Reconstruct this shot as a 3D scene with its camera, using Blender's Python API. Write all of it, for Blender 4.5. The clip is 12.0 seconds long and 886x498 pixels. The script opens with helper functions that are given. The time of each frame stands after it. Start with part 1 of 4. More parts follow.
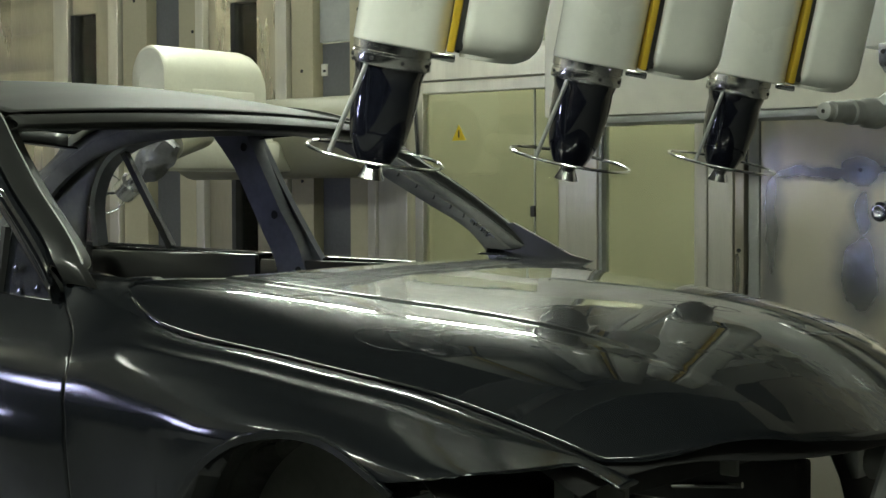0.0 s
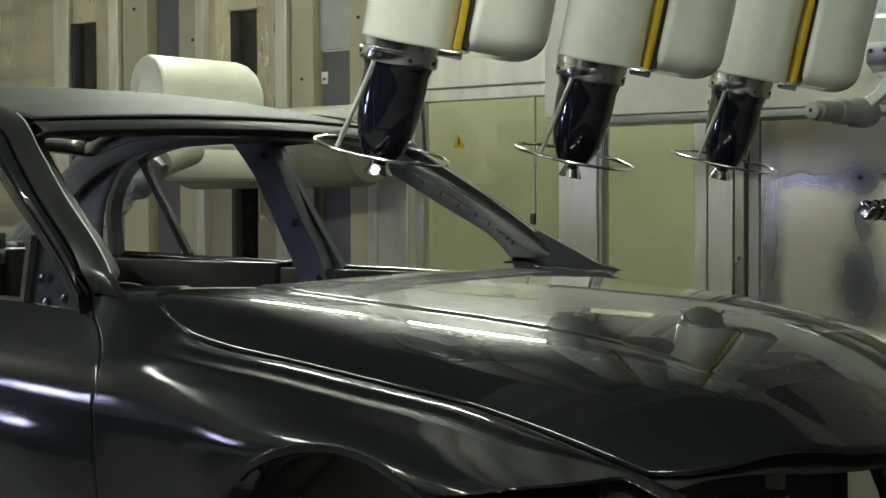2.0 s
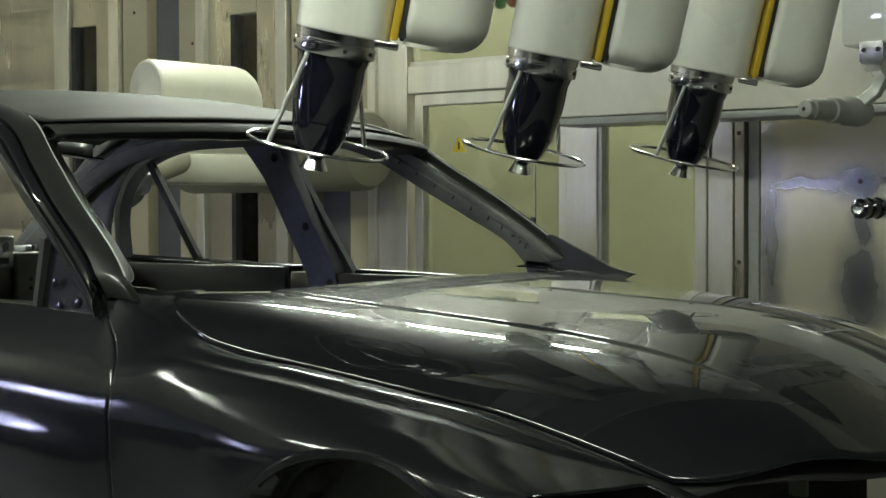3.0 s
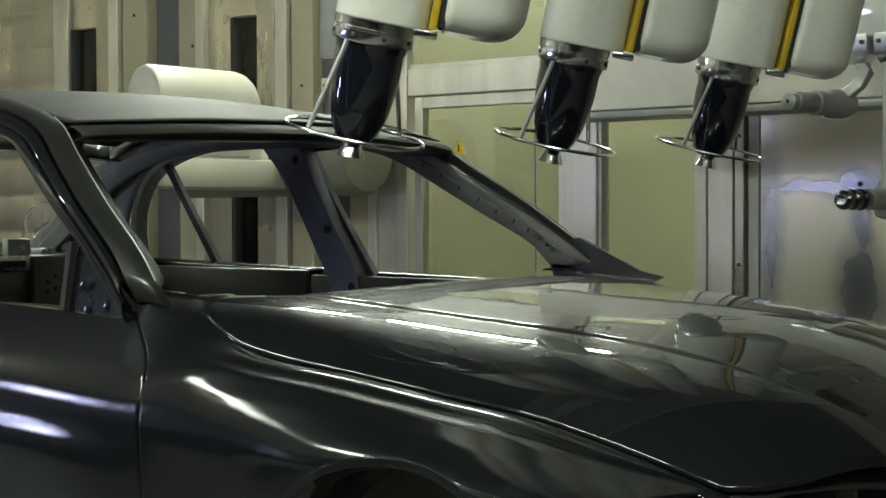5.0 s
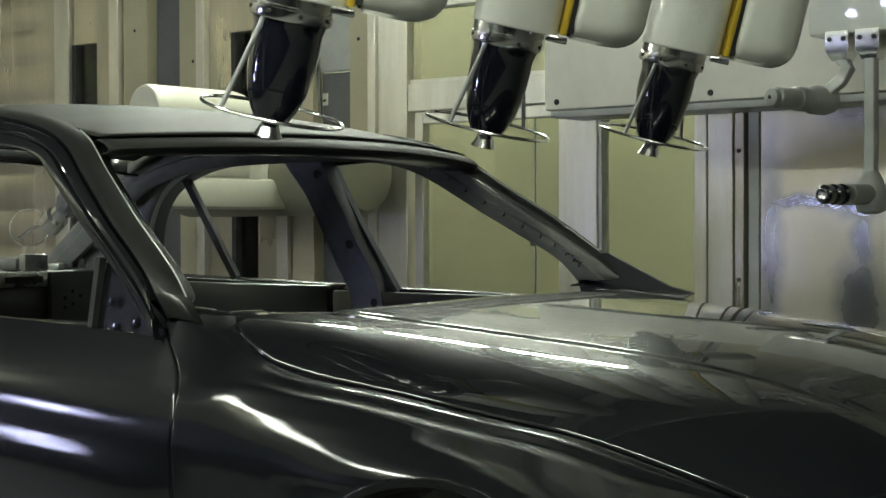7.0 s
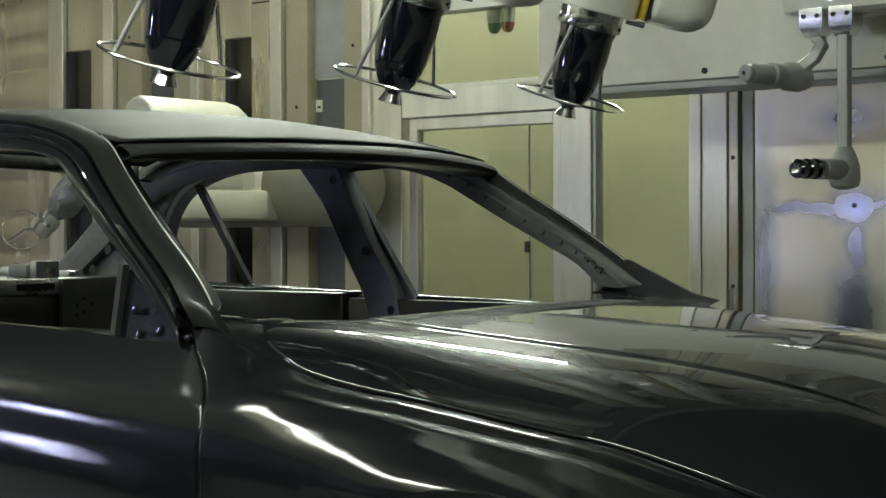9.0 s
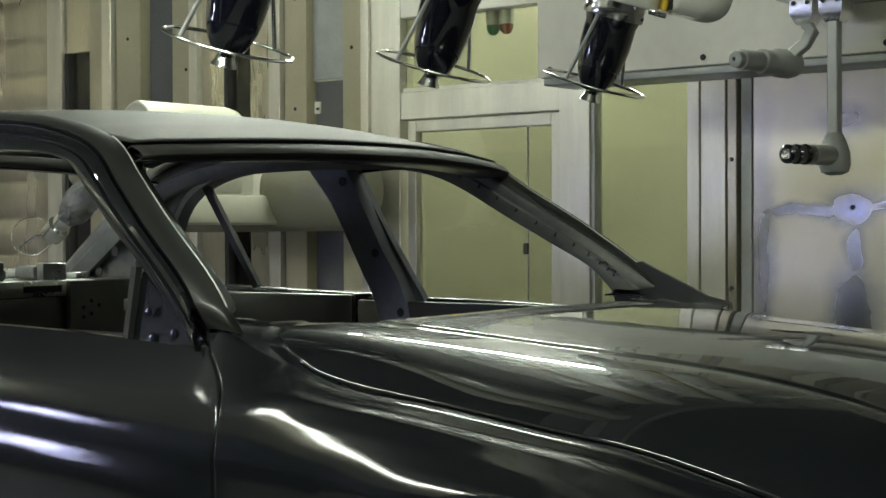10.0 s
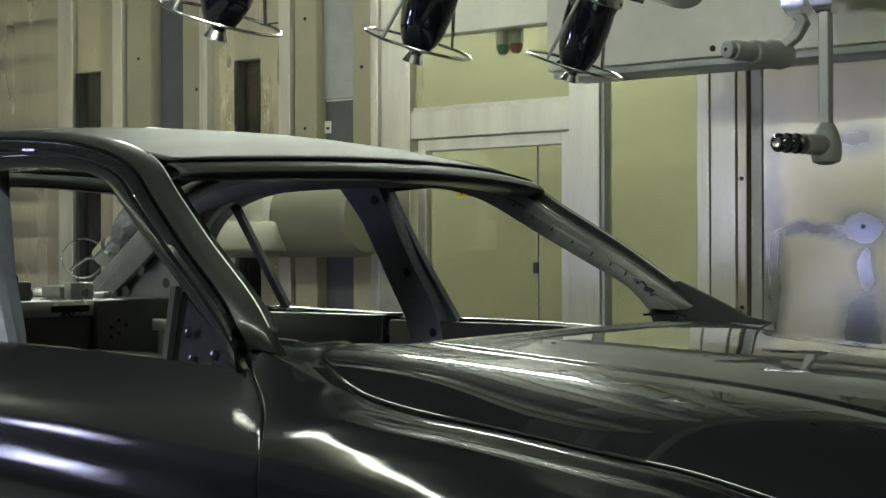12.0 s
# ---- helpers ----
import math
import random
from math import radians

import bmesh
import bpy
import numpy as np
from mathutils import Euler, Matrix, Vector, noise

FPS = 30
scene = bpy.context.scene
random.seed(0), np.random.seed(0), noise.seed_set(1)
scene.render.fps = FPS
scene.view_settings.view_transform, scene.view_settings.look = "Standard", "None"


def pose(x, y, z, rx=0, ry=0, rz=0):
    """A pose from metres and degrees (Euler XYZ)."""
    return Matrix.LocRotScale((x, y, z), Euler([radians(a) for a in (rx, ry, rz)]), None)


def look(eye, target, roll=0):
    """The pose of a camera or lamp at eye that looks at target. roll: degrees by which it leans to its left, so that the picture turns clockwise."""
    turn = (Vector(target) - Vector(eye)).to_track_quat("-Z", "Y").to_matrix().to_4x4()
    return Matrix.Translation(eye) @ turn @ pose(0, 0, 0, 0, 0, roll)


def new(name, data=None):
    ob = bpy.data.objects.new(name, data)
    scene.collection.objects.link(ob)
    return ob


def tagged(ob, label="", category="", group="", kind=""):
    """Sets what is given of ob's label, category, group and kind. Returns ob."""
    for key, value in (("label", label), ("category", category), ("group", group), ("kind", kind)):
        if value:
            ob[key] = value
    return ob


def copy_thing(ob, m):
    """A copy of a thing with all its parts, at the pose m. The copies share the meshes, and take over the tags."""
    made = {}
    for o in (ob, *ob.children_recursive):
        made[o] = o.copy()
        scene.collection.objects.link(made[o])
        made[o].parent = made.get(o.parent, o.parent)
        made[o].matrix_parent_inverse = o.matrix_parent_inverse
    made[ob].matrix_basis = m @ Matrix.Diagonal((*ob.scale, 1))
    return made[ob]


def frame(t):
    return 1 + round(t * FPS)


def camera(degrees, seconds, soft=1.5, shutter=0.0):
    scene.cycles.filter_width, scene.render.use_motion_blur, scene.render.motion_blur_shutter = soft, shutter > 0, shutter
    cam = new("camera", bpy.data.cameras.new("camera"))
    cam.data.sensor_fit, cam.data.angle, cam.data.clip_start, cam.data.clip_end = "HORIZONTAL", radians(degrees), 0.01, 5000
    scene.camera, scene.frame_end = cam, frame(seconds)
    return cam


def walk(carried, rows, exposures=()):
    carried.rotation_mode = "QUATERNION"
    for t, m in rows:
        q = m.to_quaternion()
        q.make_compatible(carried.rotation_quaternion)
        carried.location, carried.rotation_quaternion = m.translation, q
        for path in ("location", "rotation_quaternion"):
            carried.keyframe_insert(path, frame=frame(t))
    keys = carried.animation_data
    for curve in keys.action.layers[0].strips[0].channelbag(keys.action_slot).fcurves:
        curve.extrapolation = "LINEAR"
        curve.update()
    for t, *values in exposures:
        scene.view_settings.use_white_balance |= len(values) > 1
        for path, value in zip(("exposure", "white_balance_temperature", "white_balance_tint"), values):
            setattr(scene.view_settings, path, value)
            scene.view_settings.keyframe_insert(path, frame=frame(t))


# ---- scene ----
EYE = (1.9497, -2.766, 1.1281)
cam = camera(31.33, 12.0, soft=1.5)
walk(cam, [
    (0, look(EYE, (-1.1769, 1.1321, 0.9576), -0.19)),
    (0.5, look(EYE, (-1.1770, 1.1323, 0.9639), -0.19)),
    (1, look(EYE, (-1.1772, 1.1325, 0.9714), -0.19)),
    (1.5, look(EYE, (-1.1773, 1.1326, 0.9769), -0.19)),
    (2, look(EYE, (-1.1774, 1.1327, 0.9826), -0.19)),
    (2.5, look(EYE, (-1.1775, 1.1329, 0.9885), -0.19)),
    (3, look(EYE, (-1.1776, 1.1330, 0.9942), -0.19)),
    (5, look(EYE, (-1.1773, 1.1335, 1.0023), -0.19)),
    (5.5, look(EYE, (-1.1778, 1.1332, 1.0077), -0.19)),
    (6, look(EYE, (-1.1780, 1.1335, 1.0202), -0.19)),
    (6.5, look(EYE, (-1.1782, 1.1337, 1.0348), -0.19)),
    (7, look(EYE, (-1.1783, 1.1339, 1.0497), -0.19)),
    (9, look(EYE, (-1.1645, 1.1453, 1.0706), -0.19)),
    (9.5, look(EYE, (-1.1618, 1.1475, 1.0735), -0.19)),
    (10, look(EYE, (-1.1612, 1.1480, 1.0760), -0.19)),
    (10.5, look(EYE, (-1.1618, 1.1476, 1.0813), -0.19)),
    (11, look(EYE, (-1.1619, 1.1477, 1.0944), -0.19)),
    (11.5, look(EYE, (-1.1675, 1.1433, 1.1118), -0.19)),
    (12, look(EYE, (-1.1857, 1.1288, 1.1370), -0.19)),
])

# ---- light ----
world = bpy.data.worlds.new("booth_dark")
scene.world = world
world.use_nodes = True
world.node_tree.nodes["Background"].inputs[0].default_value = (0.9, 0.85, 0.7, 1)
world.node_tree.nodes["Background"].inputs[1].default_value = 0.02
scene.view_settings.exposure = 0.0


# ---- materials ----
def material(name, color, rough=0.5, metal=0.0, vary=0.15, scale=6.0, fine=60.0, bump=0.0, coat=0.0, coat_rough=0.03,
             stretch=(1, 1, 1), second=None, rough_vary=0.1, emit=0.0, spec=0.5):
    m = bpy.data.materials.new(name)
    m.use_nodes = True
    nt = m.node_tree
    b = nt.nodes["Principled BSDF"]
    b.inputs["Metallic"].default_value = metal
    b.inputs["Coat Weight"].default_value = coat
    b.inputs["Coat Roughness"].default_value = coat_rough
    b.inputs["Specular IOR Level"].default_value = spec
    tc = nt.nodes.new("ShaderNodeTexCoord")
    mp = nt.nodes.new("ShaderNodeMapping")
    mp.inputs["Scale"].default_value = stretch
    nt.links.new(tc.outputs["Object"], mp.inputs["Vector"])
    big = nt.nodes.new("ShaderNodeTexNoise")
    big.inputs["Scale"].default_value, big.inputs["Detail"].default_value = scale, 5
    small = nt.nodes.new("ShaderNodeTexNoise")
    small.inputs["Scale"].default_value, small.inputs["Detail"].default_value = fine, 4
    for n in (big, small):
        nt.links.new(mp.outputs[0], n.inputs["Vector"])
    mix = nt.nodes.new("ShaderNodeMix")
    mix.data_type = "RGBA"
    other = second or tuple(c * (1 - 2 * vary) for c in color)
    lift = tuple(min(1, c * (1 + vary)) for c in color)
    mix.inputs["A"].default_value, mix.inputs["B"].default_value = (*lift, 1), (*other, 1)
    add = nt.nodes.new("ShaderNodeMath")
    add.operation = "MULTIPLY_ADD"
    add.inputs[1].default_value = 0.35
    nt.links.new(small.outputs["Fac"], add.inputs[0])
    nt.links.new(big.outputs["Fac"], add.inputs[2])
    ramp = nt.nodes.new("ShaderNodeMapRange")
    ramp.inputs["From Min"].default_value, ramp.inputs["From Max"].default_value = 0.45, 0.95
    nt.links.new(add.outputs[0], ramp.inputs["Value"])
    nt.links.new(ramp.outputs[0], mix.inputs["Factor"])
    nt.links.new(mix.outputs["Result"], b.inputs["Base Color"])
    rr = nt.nodes.new("ShaderNodeMapRange")
    rr.inputs["To Min"].default_value, rr.inputs["To Max"].default_value = max(0.01, rough - rough_vary), min(1, rough + rough_vary)
    rr.inputs["From Min"].default_value, rr.inputs["From Max"].default_value = 0.3, 0.7
    nt.links.new(big.outputs["Fac"], rr.inputs["Value"])
    nt.links.new(rr.outputs[0], b.inputs["Roughness"])
    if bump:
        bp = nt.nodes.new("ShaderNodeBump")
        bp.inputs["Strength"].default_value, bp.inputs["Distance"].default_value = 0.4, bump
        nt.links.new(small.outputs["Fac"], bp.inputs["Height"])
        nt.links.new(bp.outputs[0], b.inputs["Normal"])
    if emit:
        b.inputs["Emission Color"].default_value = (*color, 1)
        b.inputs["Emission Strength"].default_value = emit
    return m


PAINT = material("anthracite_metallic_paint", (0.007, 0.0082, 0.0098), rough=0.34, metal=0.03, vary=0.1, scale=2, fine=900, coat=1.0,
                 coat_rough=0.012, rough_vary=0.02, spec=0.06)
WET = material("wet_anthracite_paint", (0.007, 0.0082, 0.0098), rough=0.34, metal=0.03, vary=0.1, scale=2, fine=900, coat=1.0,
               coat_rough=0.055, rough_vary=0.03, spec=0.06)
FRESH = material("freshly_sprayed_satin_paint", (0.030, 0.031, 0.028), rough=0.66, metal=0.1, vary=0.1, scale=2, fine=900, coat=0.10,
                 coat_rough=0.4, rough_vary=0.03, spec=0.2)
SATIN = material("satin_anthracite_paint", (0.021, 0.022, 0.021), rough=0.42, metal=0.1, vary=0.1, scale=2, fine=900, coat=0.6,
                 coat_rough=0.10, rough_vary=0.03, spec=0.3)
PRIMER = material("wet_blue_black_undercoat", (0.19, 0.20, 0.245), rough=0.4, metal=0.1, scale=9, coat=0.35, coat_rough=0.2)
# Spray haze inside the body is put into this colour by lightening it.
INNER = material("haze_lifted_body_inside", (0.165, 0.168, 0.155), rough=0.5, metal=0.1, scale=8, coat=0.08, coat_rough=0.3)
BLACK = material("gloss_black_plastic", (0.008, 0.009, 0.016), rough=0.12, coat=1.0, coat_rough=0.012, rough_vary=0.03)
DARK = material("dark_recess", (0.022, 0.022, 0.022), rough=0.7)
CHROME = material("polished_steel", (0.75, 0.75, 0.74), rough=0.16, metal=1.0, vary=0.05, rough_vary=0.05)
ALU = material("machined_aluminium", (0.78, 0.78, 0.78), rough=0.22, metal=1.0, vary=0.06, fine=120, rough_vary=0.06)
SHELL = material("ivory_robot_enamel", (0.76, 0.77, 0.70), rough=0.3, vary=0.04, scale=3, coat=1.0, coat_rough=0.03, rough_vary=0.05)
TAN = material("tan_arm_enamel", (0.23, 0.22, 0.165), rough=0.45, vary=0.06, scale=3)
CREAM = material("cream_plastic_cover", (0.60, 0.59, 0.49), rough=0.4, vary=0.05, scale=3)
YELLOW = material("yellow_gasket", (0.62, 0.42, 0.03), rough=0.5, vary=0.08)
STEEL = material("brushed_stainless_panel", (0.45, 0.42, 0.34), rough=0.34, metal=0.85, vary=0.10, scale=1.6, fine=30, stretch=(3, 3, 0.5),
                 rough_vary=0.1, bump=0.0006)
FRAME = material("anodised_frame", (0.60, 0.58, 0.51), rough=0.36, metal=0.7, vary=0.08, scale=3, stretch=(4, 4, 0.4), rough_vary=0.08)
BEIGE = material("beige_enamel_post", (0.39, 0.355, 0.245), rough=0.5, vary=0.07, scale=2)
SLOT = material("dark_slot_panel", (0.10, 0.102, 0.108), rough=0.5, vary=0.2, scale=1.5)
# For the unseen near wall: darkness chosen so the car side reflects near black.
NEAR_DARK = material("dark_reflection_backing", (0.015, 0.016, 0.018), rough=0.25, vary=0.2, scale=1.0)
GREY = material("grey_arm_enamel", (0.36, 0.37, 0.36), rough=0.38, metal=0.2, vary=0.08)
BEAM = material("worn_white_beam", (0.80, 0.78, 0.69), rough=0.4, vary=0.06, scale=2.5, fine=18)
FLOOR = material("steel_grating_floor", (0.19, 0.19, 0.175), rough=0.6, metal=0.4, scale=3, fine=50)
# Unseen ceiling, coloured dark so that the bonnet reflects little of it.
CEIL = material("darkened_ceiling", (0.08, 0.08, 0.07), rough=0.9, vary=0.05)
ROOMWALL = material("ochre_room_behind", (0.36, 0.35, 0.28), rough=0.8, vary=0.08, scale=1.0)
STAINED = material("stained_steel_sheet", (0.61, 0.57, 0.475), rough=0.38, metal=0.8, vary=0.08, scale=1.3, fine=5, stretch=(1, 1, 0.5),
                   rough_vary=0.05, second=(0.50, 0.47, 0.39))
CLOTH = material("crumpled_silver_cover", (0.20, 0.20, 0.20), rough=0.42, metal=0.3, vary=0.2, scale=14, fine=50, bump=0.01)
SILVER = material("bare_zinc_sheet", (0.52, 0.53, 0.52), rough=0.32, metal=0.8, vary=0.15, scale=8, rough_vary=0.1)
LIGHT = material("warm_tube_diffuser", (0.86, 0.94, 0.80), emit=124.0)
BLUE = material("cool_flood_diffuser", (0.62, 0.66, 1.0), emit=60.0)
GREEN = material("green_lamp_dome", (0.03, 0.16, 0.08), rough=0.2, coat=0.5)
RED = material("red_lamp_dome", (0.22, 0.05, 0.03), rough=0.2, coat=0.5)
WARN = material("warning_yellow", (0.75, 0.52, 0.02), rough=0.5)


def orange_peel(m, scale, depth):
    """Long, shallow waves in a clear coat."""
    nt = m.node_tree
    b = nt.nodes["Principled BSDF"]
    tc = nt.nodes.new("ShaderNodeTexCoord")
    n = nt.nodes.new("ShaderNodeTexNoise")
    n.inputs["Scale"].default_value, n.inputs["Detail"].default_value = scale, 2
    bp = nt.nodes.new("ShaderNodeBump")
    bp.inputs["Strength"].default_value, bp.inputs["Distance"].default_value = 0.5, depth
    nt.links.new(tc.outputs["Object"], n.inputs["Vector"])
    nt.links.new(n.outputs["Fac"], bp.inputs["Height"])
    nt.links.new(bp.outputs[0], b.inputs["Coat Normal"])


orange_peel(PAINT, 14, 0.0006)
orange_peel(FRESH, 30, 0.0008)
orange_peel(WET, 420, 0.00022)


def stain(m, spots, color, rough):
    """Smoother, bluish grey spots (x, z, width, height, strength) with soft uneven edges, on a sheet in the x-z plane.
    """
    nt = m.node_tree
    b = nt.nodes["Principled BSDF"]
    tc = nt.nodes.new("ShaderNodeTexCoord")
    wob = nt.nodes.new("ShaderNodeTexNoise")
    wob.inputs["Scale"].default_value, wob.inputs["Detail"].default_value = 7, 4
    nt.links.new(tc.outputs["Object"], wob.inputs["Vector"])
    add = nt.nodes.new("ShaderNodeVectorMath")
    add.operation = "MULTIPLY_ADD"
    add.inputs[1].default_value = (0.09, 0, 0.09)
    nt.links.new(wob.outputs["Color"], add.inputs[0])
    nt.links.new(tc.outputs["Object"], add.inputs[2])
    total = None
    for x, z, w, h, k in spots:
        mp = nt.nodes.new("ShaderNodeMapping")
        mp.vector_type = "POINT"
        mp.inputs["Location"].default_value = (-(x + 0.045) / w, 0, -(z + 0.045) / h)
        mp.inputs["Scale"].default_value = (1 / w, 0, 1 / h)
        nt.links.new(add.outputs[0], mp.inputs["Vector"])
        ln = nt.nodes.new("ShaderNodeVectorMath")
        ln.operation = "LENGTH"
        nt.links.new(mp.outputs[0], ln.inputs[0])
        r = nt.nodes.new("ShaderNodeMapRange")
        r.interpolation_type = "SMOOTHSTEP"
        r.inputs["From Min"].default_value, r.inputs["From Max"].default_value = 1.7, 0.25
        r.inputs["To Max"].default_value = k
        nt.links.new(ln.outputs["Value"], r.inputs["Value"])
        if total is None:
            total = r
        else:
            mx = nt.nodes.new("ShaderNodeMath")
            mx.operation = "MAXIMUM"
            nt.links.new(total.outputs[0], mx.inputs[0])
            nt.links.new(r.outputs[0], mx.inputs[1])
            total = mx
    for socket, kind, value in (("Base Color", "RGBA", (*color, 1)), ("Roughness", "FLOAT", rough)):
        old = b.inputs[socket].links[0].from_socket
        mix = nt.nodes.new("ShaderNodeMix")
        mix.data_type = kind
        pick = [i for i in mix.inputs if i.enabled and i.name in ("A", "B")]
        nt.links.new(total.outputs[0], [i for i in mix.inputs if i.enabled and i.name == "Factor"][0])
        nt.links.new(old, pick[0])
        pick[1].default_value = value
        nt.links.new([o for o in mix.outputs if o.enabled][0], b.inputs[socket])


stain(STAINED, ((-0.60, 1.22, 0.10, 0.075, 1.0), (-0.80, 1.21, 0.26, 0.028, 0.8), (-0.40, 1.215, 0.24, 0.03, 0.8), (-0.59, 1.05, 0.05, 0.13, 0.8), (-0.60, 0.82, 0.09, 0.17, 0.9),
                (-0.98, 1.0, 0.05, 0.55, 0.6), (-0.63, 1.56, 0.11, 0.06, 0.7), (0.1, 1.3, 0.4, 0.04, 0.5)), (0.20, 0.215, 0.26), 0.20)


def glass(name, tint, rough=0.03):
    m = bpy.data.materials.new(name)
    m.use_nodes = True
    nt = m.node_tree
    nt.nodes.remove(nt.nodes["Principled BSDF"])
    out = nt.nodes["Material Output"]
    clear = nt.nodes.new("ShaderNodeBsdfTransparent")
    clear.inputs[0].default_value = (*tint, 1)
    shine = nt.nodes.new("ShaderNodeBsdfGlossy")
    shine.inputs["Roughness"].default_value = rough
    fr = nt.nodes.new("ShaderNodeFresnel")
    fr.inputs["IOR"].default_value = 1.5
    mix = nt.nodes.new("ShaderNodeMixShader")
    nt.links.new(fr.outputs[0], mix.inputs[0])
    nt.links.new(clear.outputs[0], mix.inputs[1])
    nt.links.new(shine.outputs[0], mix.inputs[2])
    nt.links.new(mix.outputs[0], out.inputs[0])
    return m


PANE = glass("greenish_pane", (0.90, 0.91, 0.82))


# ---- mesh helpers ----
def mesh_of(name, bm, mat, smooth=True):
    bmesh.ops.recalc_face_normals(bm, faces=bm.faces[:])
    me = bpy.data.meshes.new(name)
    bm.to_mesh(me)
    bm.free()
    for mm in (mat if isinstance(mat, (list, tuple)) else [mat]):
        me.materials.append(mm)
    if smooth:
        me.polygons.foreach_set("use_smooth", [True] * len(me.polygons))
        me.set_sharp_from_angle(angle=radians(38))
    return me


def part(name, bm, mat, parent=None, label="", thick=0.0, smooth=True):
    ob = new(name, mesh_of(name, bm, mat, smooth))
    if parent is not None:
        ob.parent = parent
    if label:
        ob["label"] = label
    if thick:
        s = ob.modifiers.new("sheet", "SOLIDIFY")
        s.thickness, s.offset = thick, -1
    return ob


def thing(name, m, label, category, group=""):
    ob = new(name)
    ob.matrix_world = m
    return tagged(ob, label, category, group)


def box(bm, x0, x1, y0, y1, z0, z1, bevel=0.0, m=None):
    r = bmesh.ops.create_cube(bm, size=1)
    vs = r["verts"]
    mm = Matrix.LocRotScale(((x0 + x1) / 2, (y0 + y1) / 2, (z0 + z1) / 2), None, (abs(x1 - x0), abs(y1 - y0), abs(z1 - z0)))
    bmesh.ops.transform(bm, matrix=(m @ mm) if m is not None else mm, verts=vs)
    if bevel:
        es = {e for v in vs for e in v.link_edges}
        bmesh.ops.bevel(bm, geom=list(es), offset=bevel, segments=2, affect="EDGES", profile=0.5)
    return bm


def boxed(*a, **k):
    return box(bmesh.new(), *a, **k)


def grid(bm, rows, wrap=False):
    """Faces between rows of points."""
    vs = [[bm.verts.new(p) for p in r] for r in rows]
    n = len(vs[0])
    for a, b in zip(vs, vs[1:]):
        for j in range(n if wrap else n - 1):
            k = (j + 1) % n
            bm.faces.new((a[j], a[k], b[k], b[j]))
    return vs


def lathe(bm, profile, m=None, n=40, cap=True):
    """Turns (radius, height) pairs about z."""
    m = m or Matrix()
    rows = [[m @ Vector((r * math.cos(2 * math.pi * k / n), r * math.sin(2 * math.pi * k / n), z)) for k in range(n)] for r, z in profile]
    vs = grid(bm, rows, wrap=True)
    if cap:
        bm.faces.new(vs[0])
        bm.faces.new(list(reversed(vs[-1])))
    return bm


def sweep(bm, path, section, up=Vector((0, 0, 1)), scale=None, cap=True, closed=False):
    """Carries a closed section of (side, up) pairs along a path."""
    pts = [Vector(p) for p in path]
    rows = []
    for i, p in enumerate(pts):
        if closed:
            d = (pts[(i + 1) % len(pts)] - pts[i - 1]).normalized()
        else:
            d = (pts[min(i + 1, len(pts) - 1)] - pts[max(i - 1, 0)]).normalized()
        s = d.cross(up).normalized()
        u = s.cross(d)
        k = scale[i] if scale else 1
        rows.append([p + s * a * k + u * b * k for a, b in section])
    if closed:
        rows.append(rows[0])
    vs = grid(bm, rows, wrap=True)
    if cap and not closed:
        bm.faces.new(vs[0])
        bm.faces.new(list(reversed(vs[-1])))
    if closed:
        bmesh.ops.remove_doubles(bm, verts=bm.verts[:], dist=1e-5)
    return bm


def round_section(r, n=10, rx=None):
    return [((rx or r) * math.cos(2 * math.pi * k / n), r * math.sin(2 * math.pi * k / n)) for k in range(n)]


def tube(path, r, n=10, smooth_path=True):
    return sweep(bmesh.new(), path, round_section(r, n), up=Vector((0.13, 0.21, 0.97)).normalized())


def curve(points, n=24):
    """Points along a smooth line through the given ones."""
    P = [Vector(p) for p in points]
    out = []
    m = len(P) - 1
    for k in range(n + 1):
        t = k / n * m
        i = min(int(t), m - 1)
        t -= i
        p0, p1, p2, p3 = P[max(i - 1, 0)], P[i], P[i + 1], P[min(i + 2, m)]
        out.append(0.5 * ((2 * p1) + (p2 - p0) * t + (2 * p0 - 5 * p1 + 4 * p2 - p3) * t * t + (3 * p1 - p0 - 3 * p2 + p3) * t ** 3))
    return out


def soft_table(x, xs, ys):
    """A smooth (Catmull-Rom like) reading of a short table."""
    i = int(np.clip(np.searchsorted(xs, x) - 1, 0, len(xs) - 2))
    h = xs[i + 1] - xs[i]
    t = min(max((x - xs[i]) / h, 0), 1)

    def slope(k):
        a, b = max(k - 1, 0), min(k + 1, len(xs) - 1)
        return (ys[b] - ys[a]) / (xs[b] - xs[a])
    m0, m1 = slope(i) * h, slope(i + 1) * h
    return ((2 * t ** 3 - 3 * t * t + 1) * ys[i] + (t ** 3 - 2 * t * t + t) * m0 + (3 * t * t - 2 * t ** 3) * ys[i + 1] + (t ** 3 - t * t) * m1)


# ---- the booth ----
WALL_Y = 3.0


def structure(name, bm, mat, label, category="wall", smooth=False):
    return tagged(part(name, bm, mat, smooth=smooth), label, category, kind="structure")


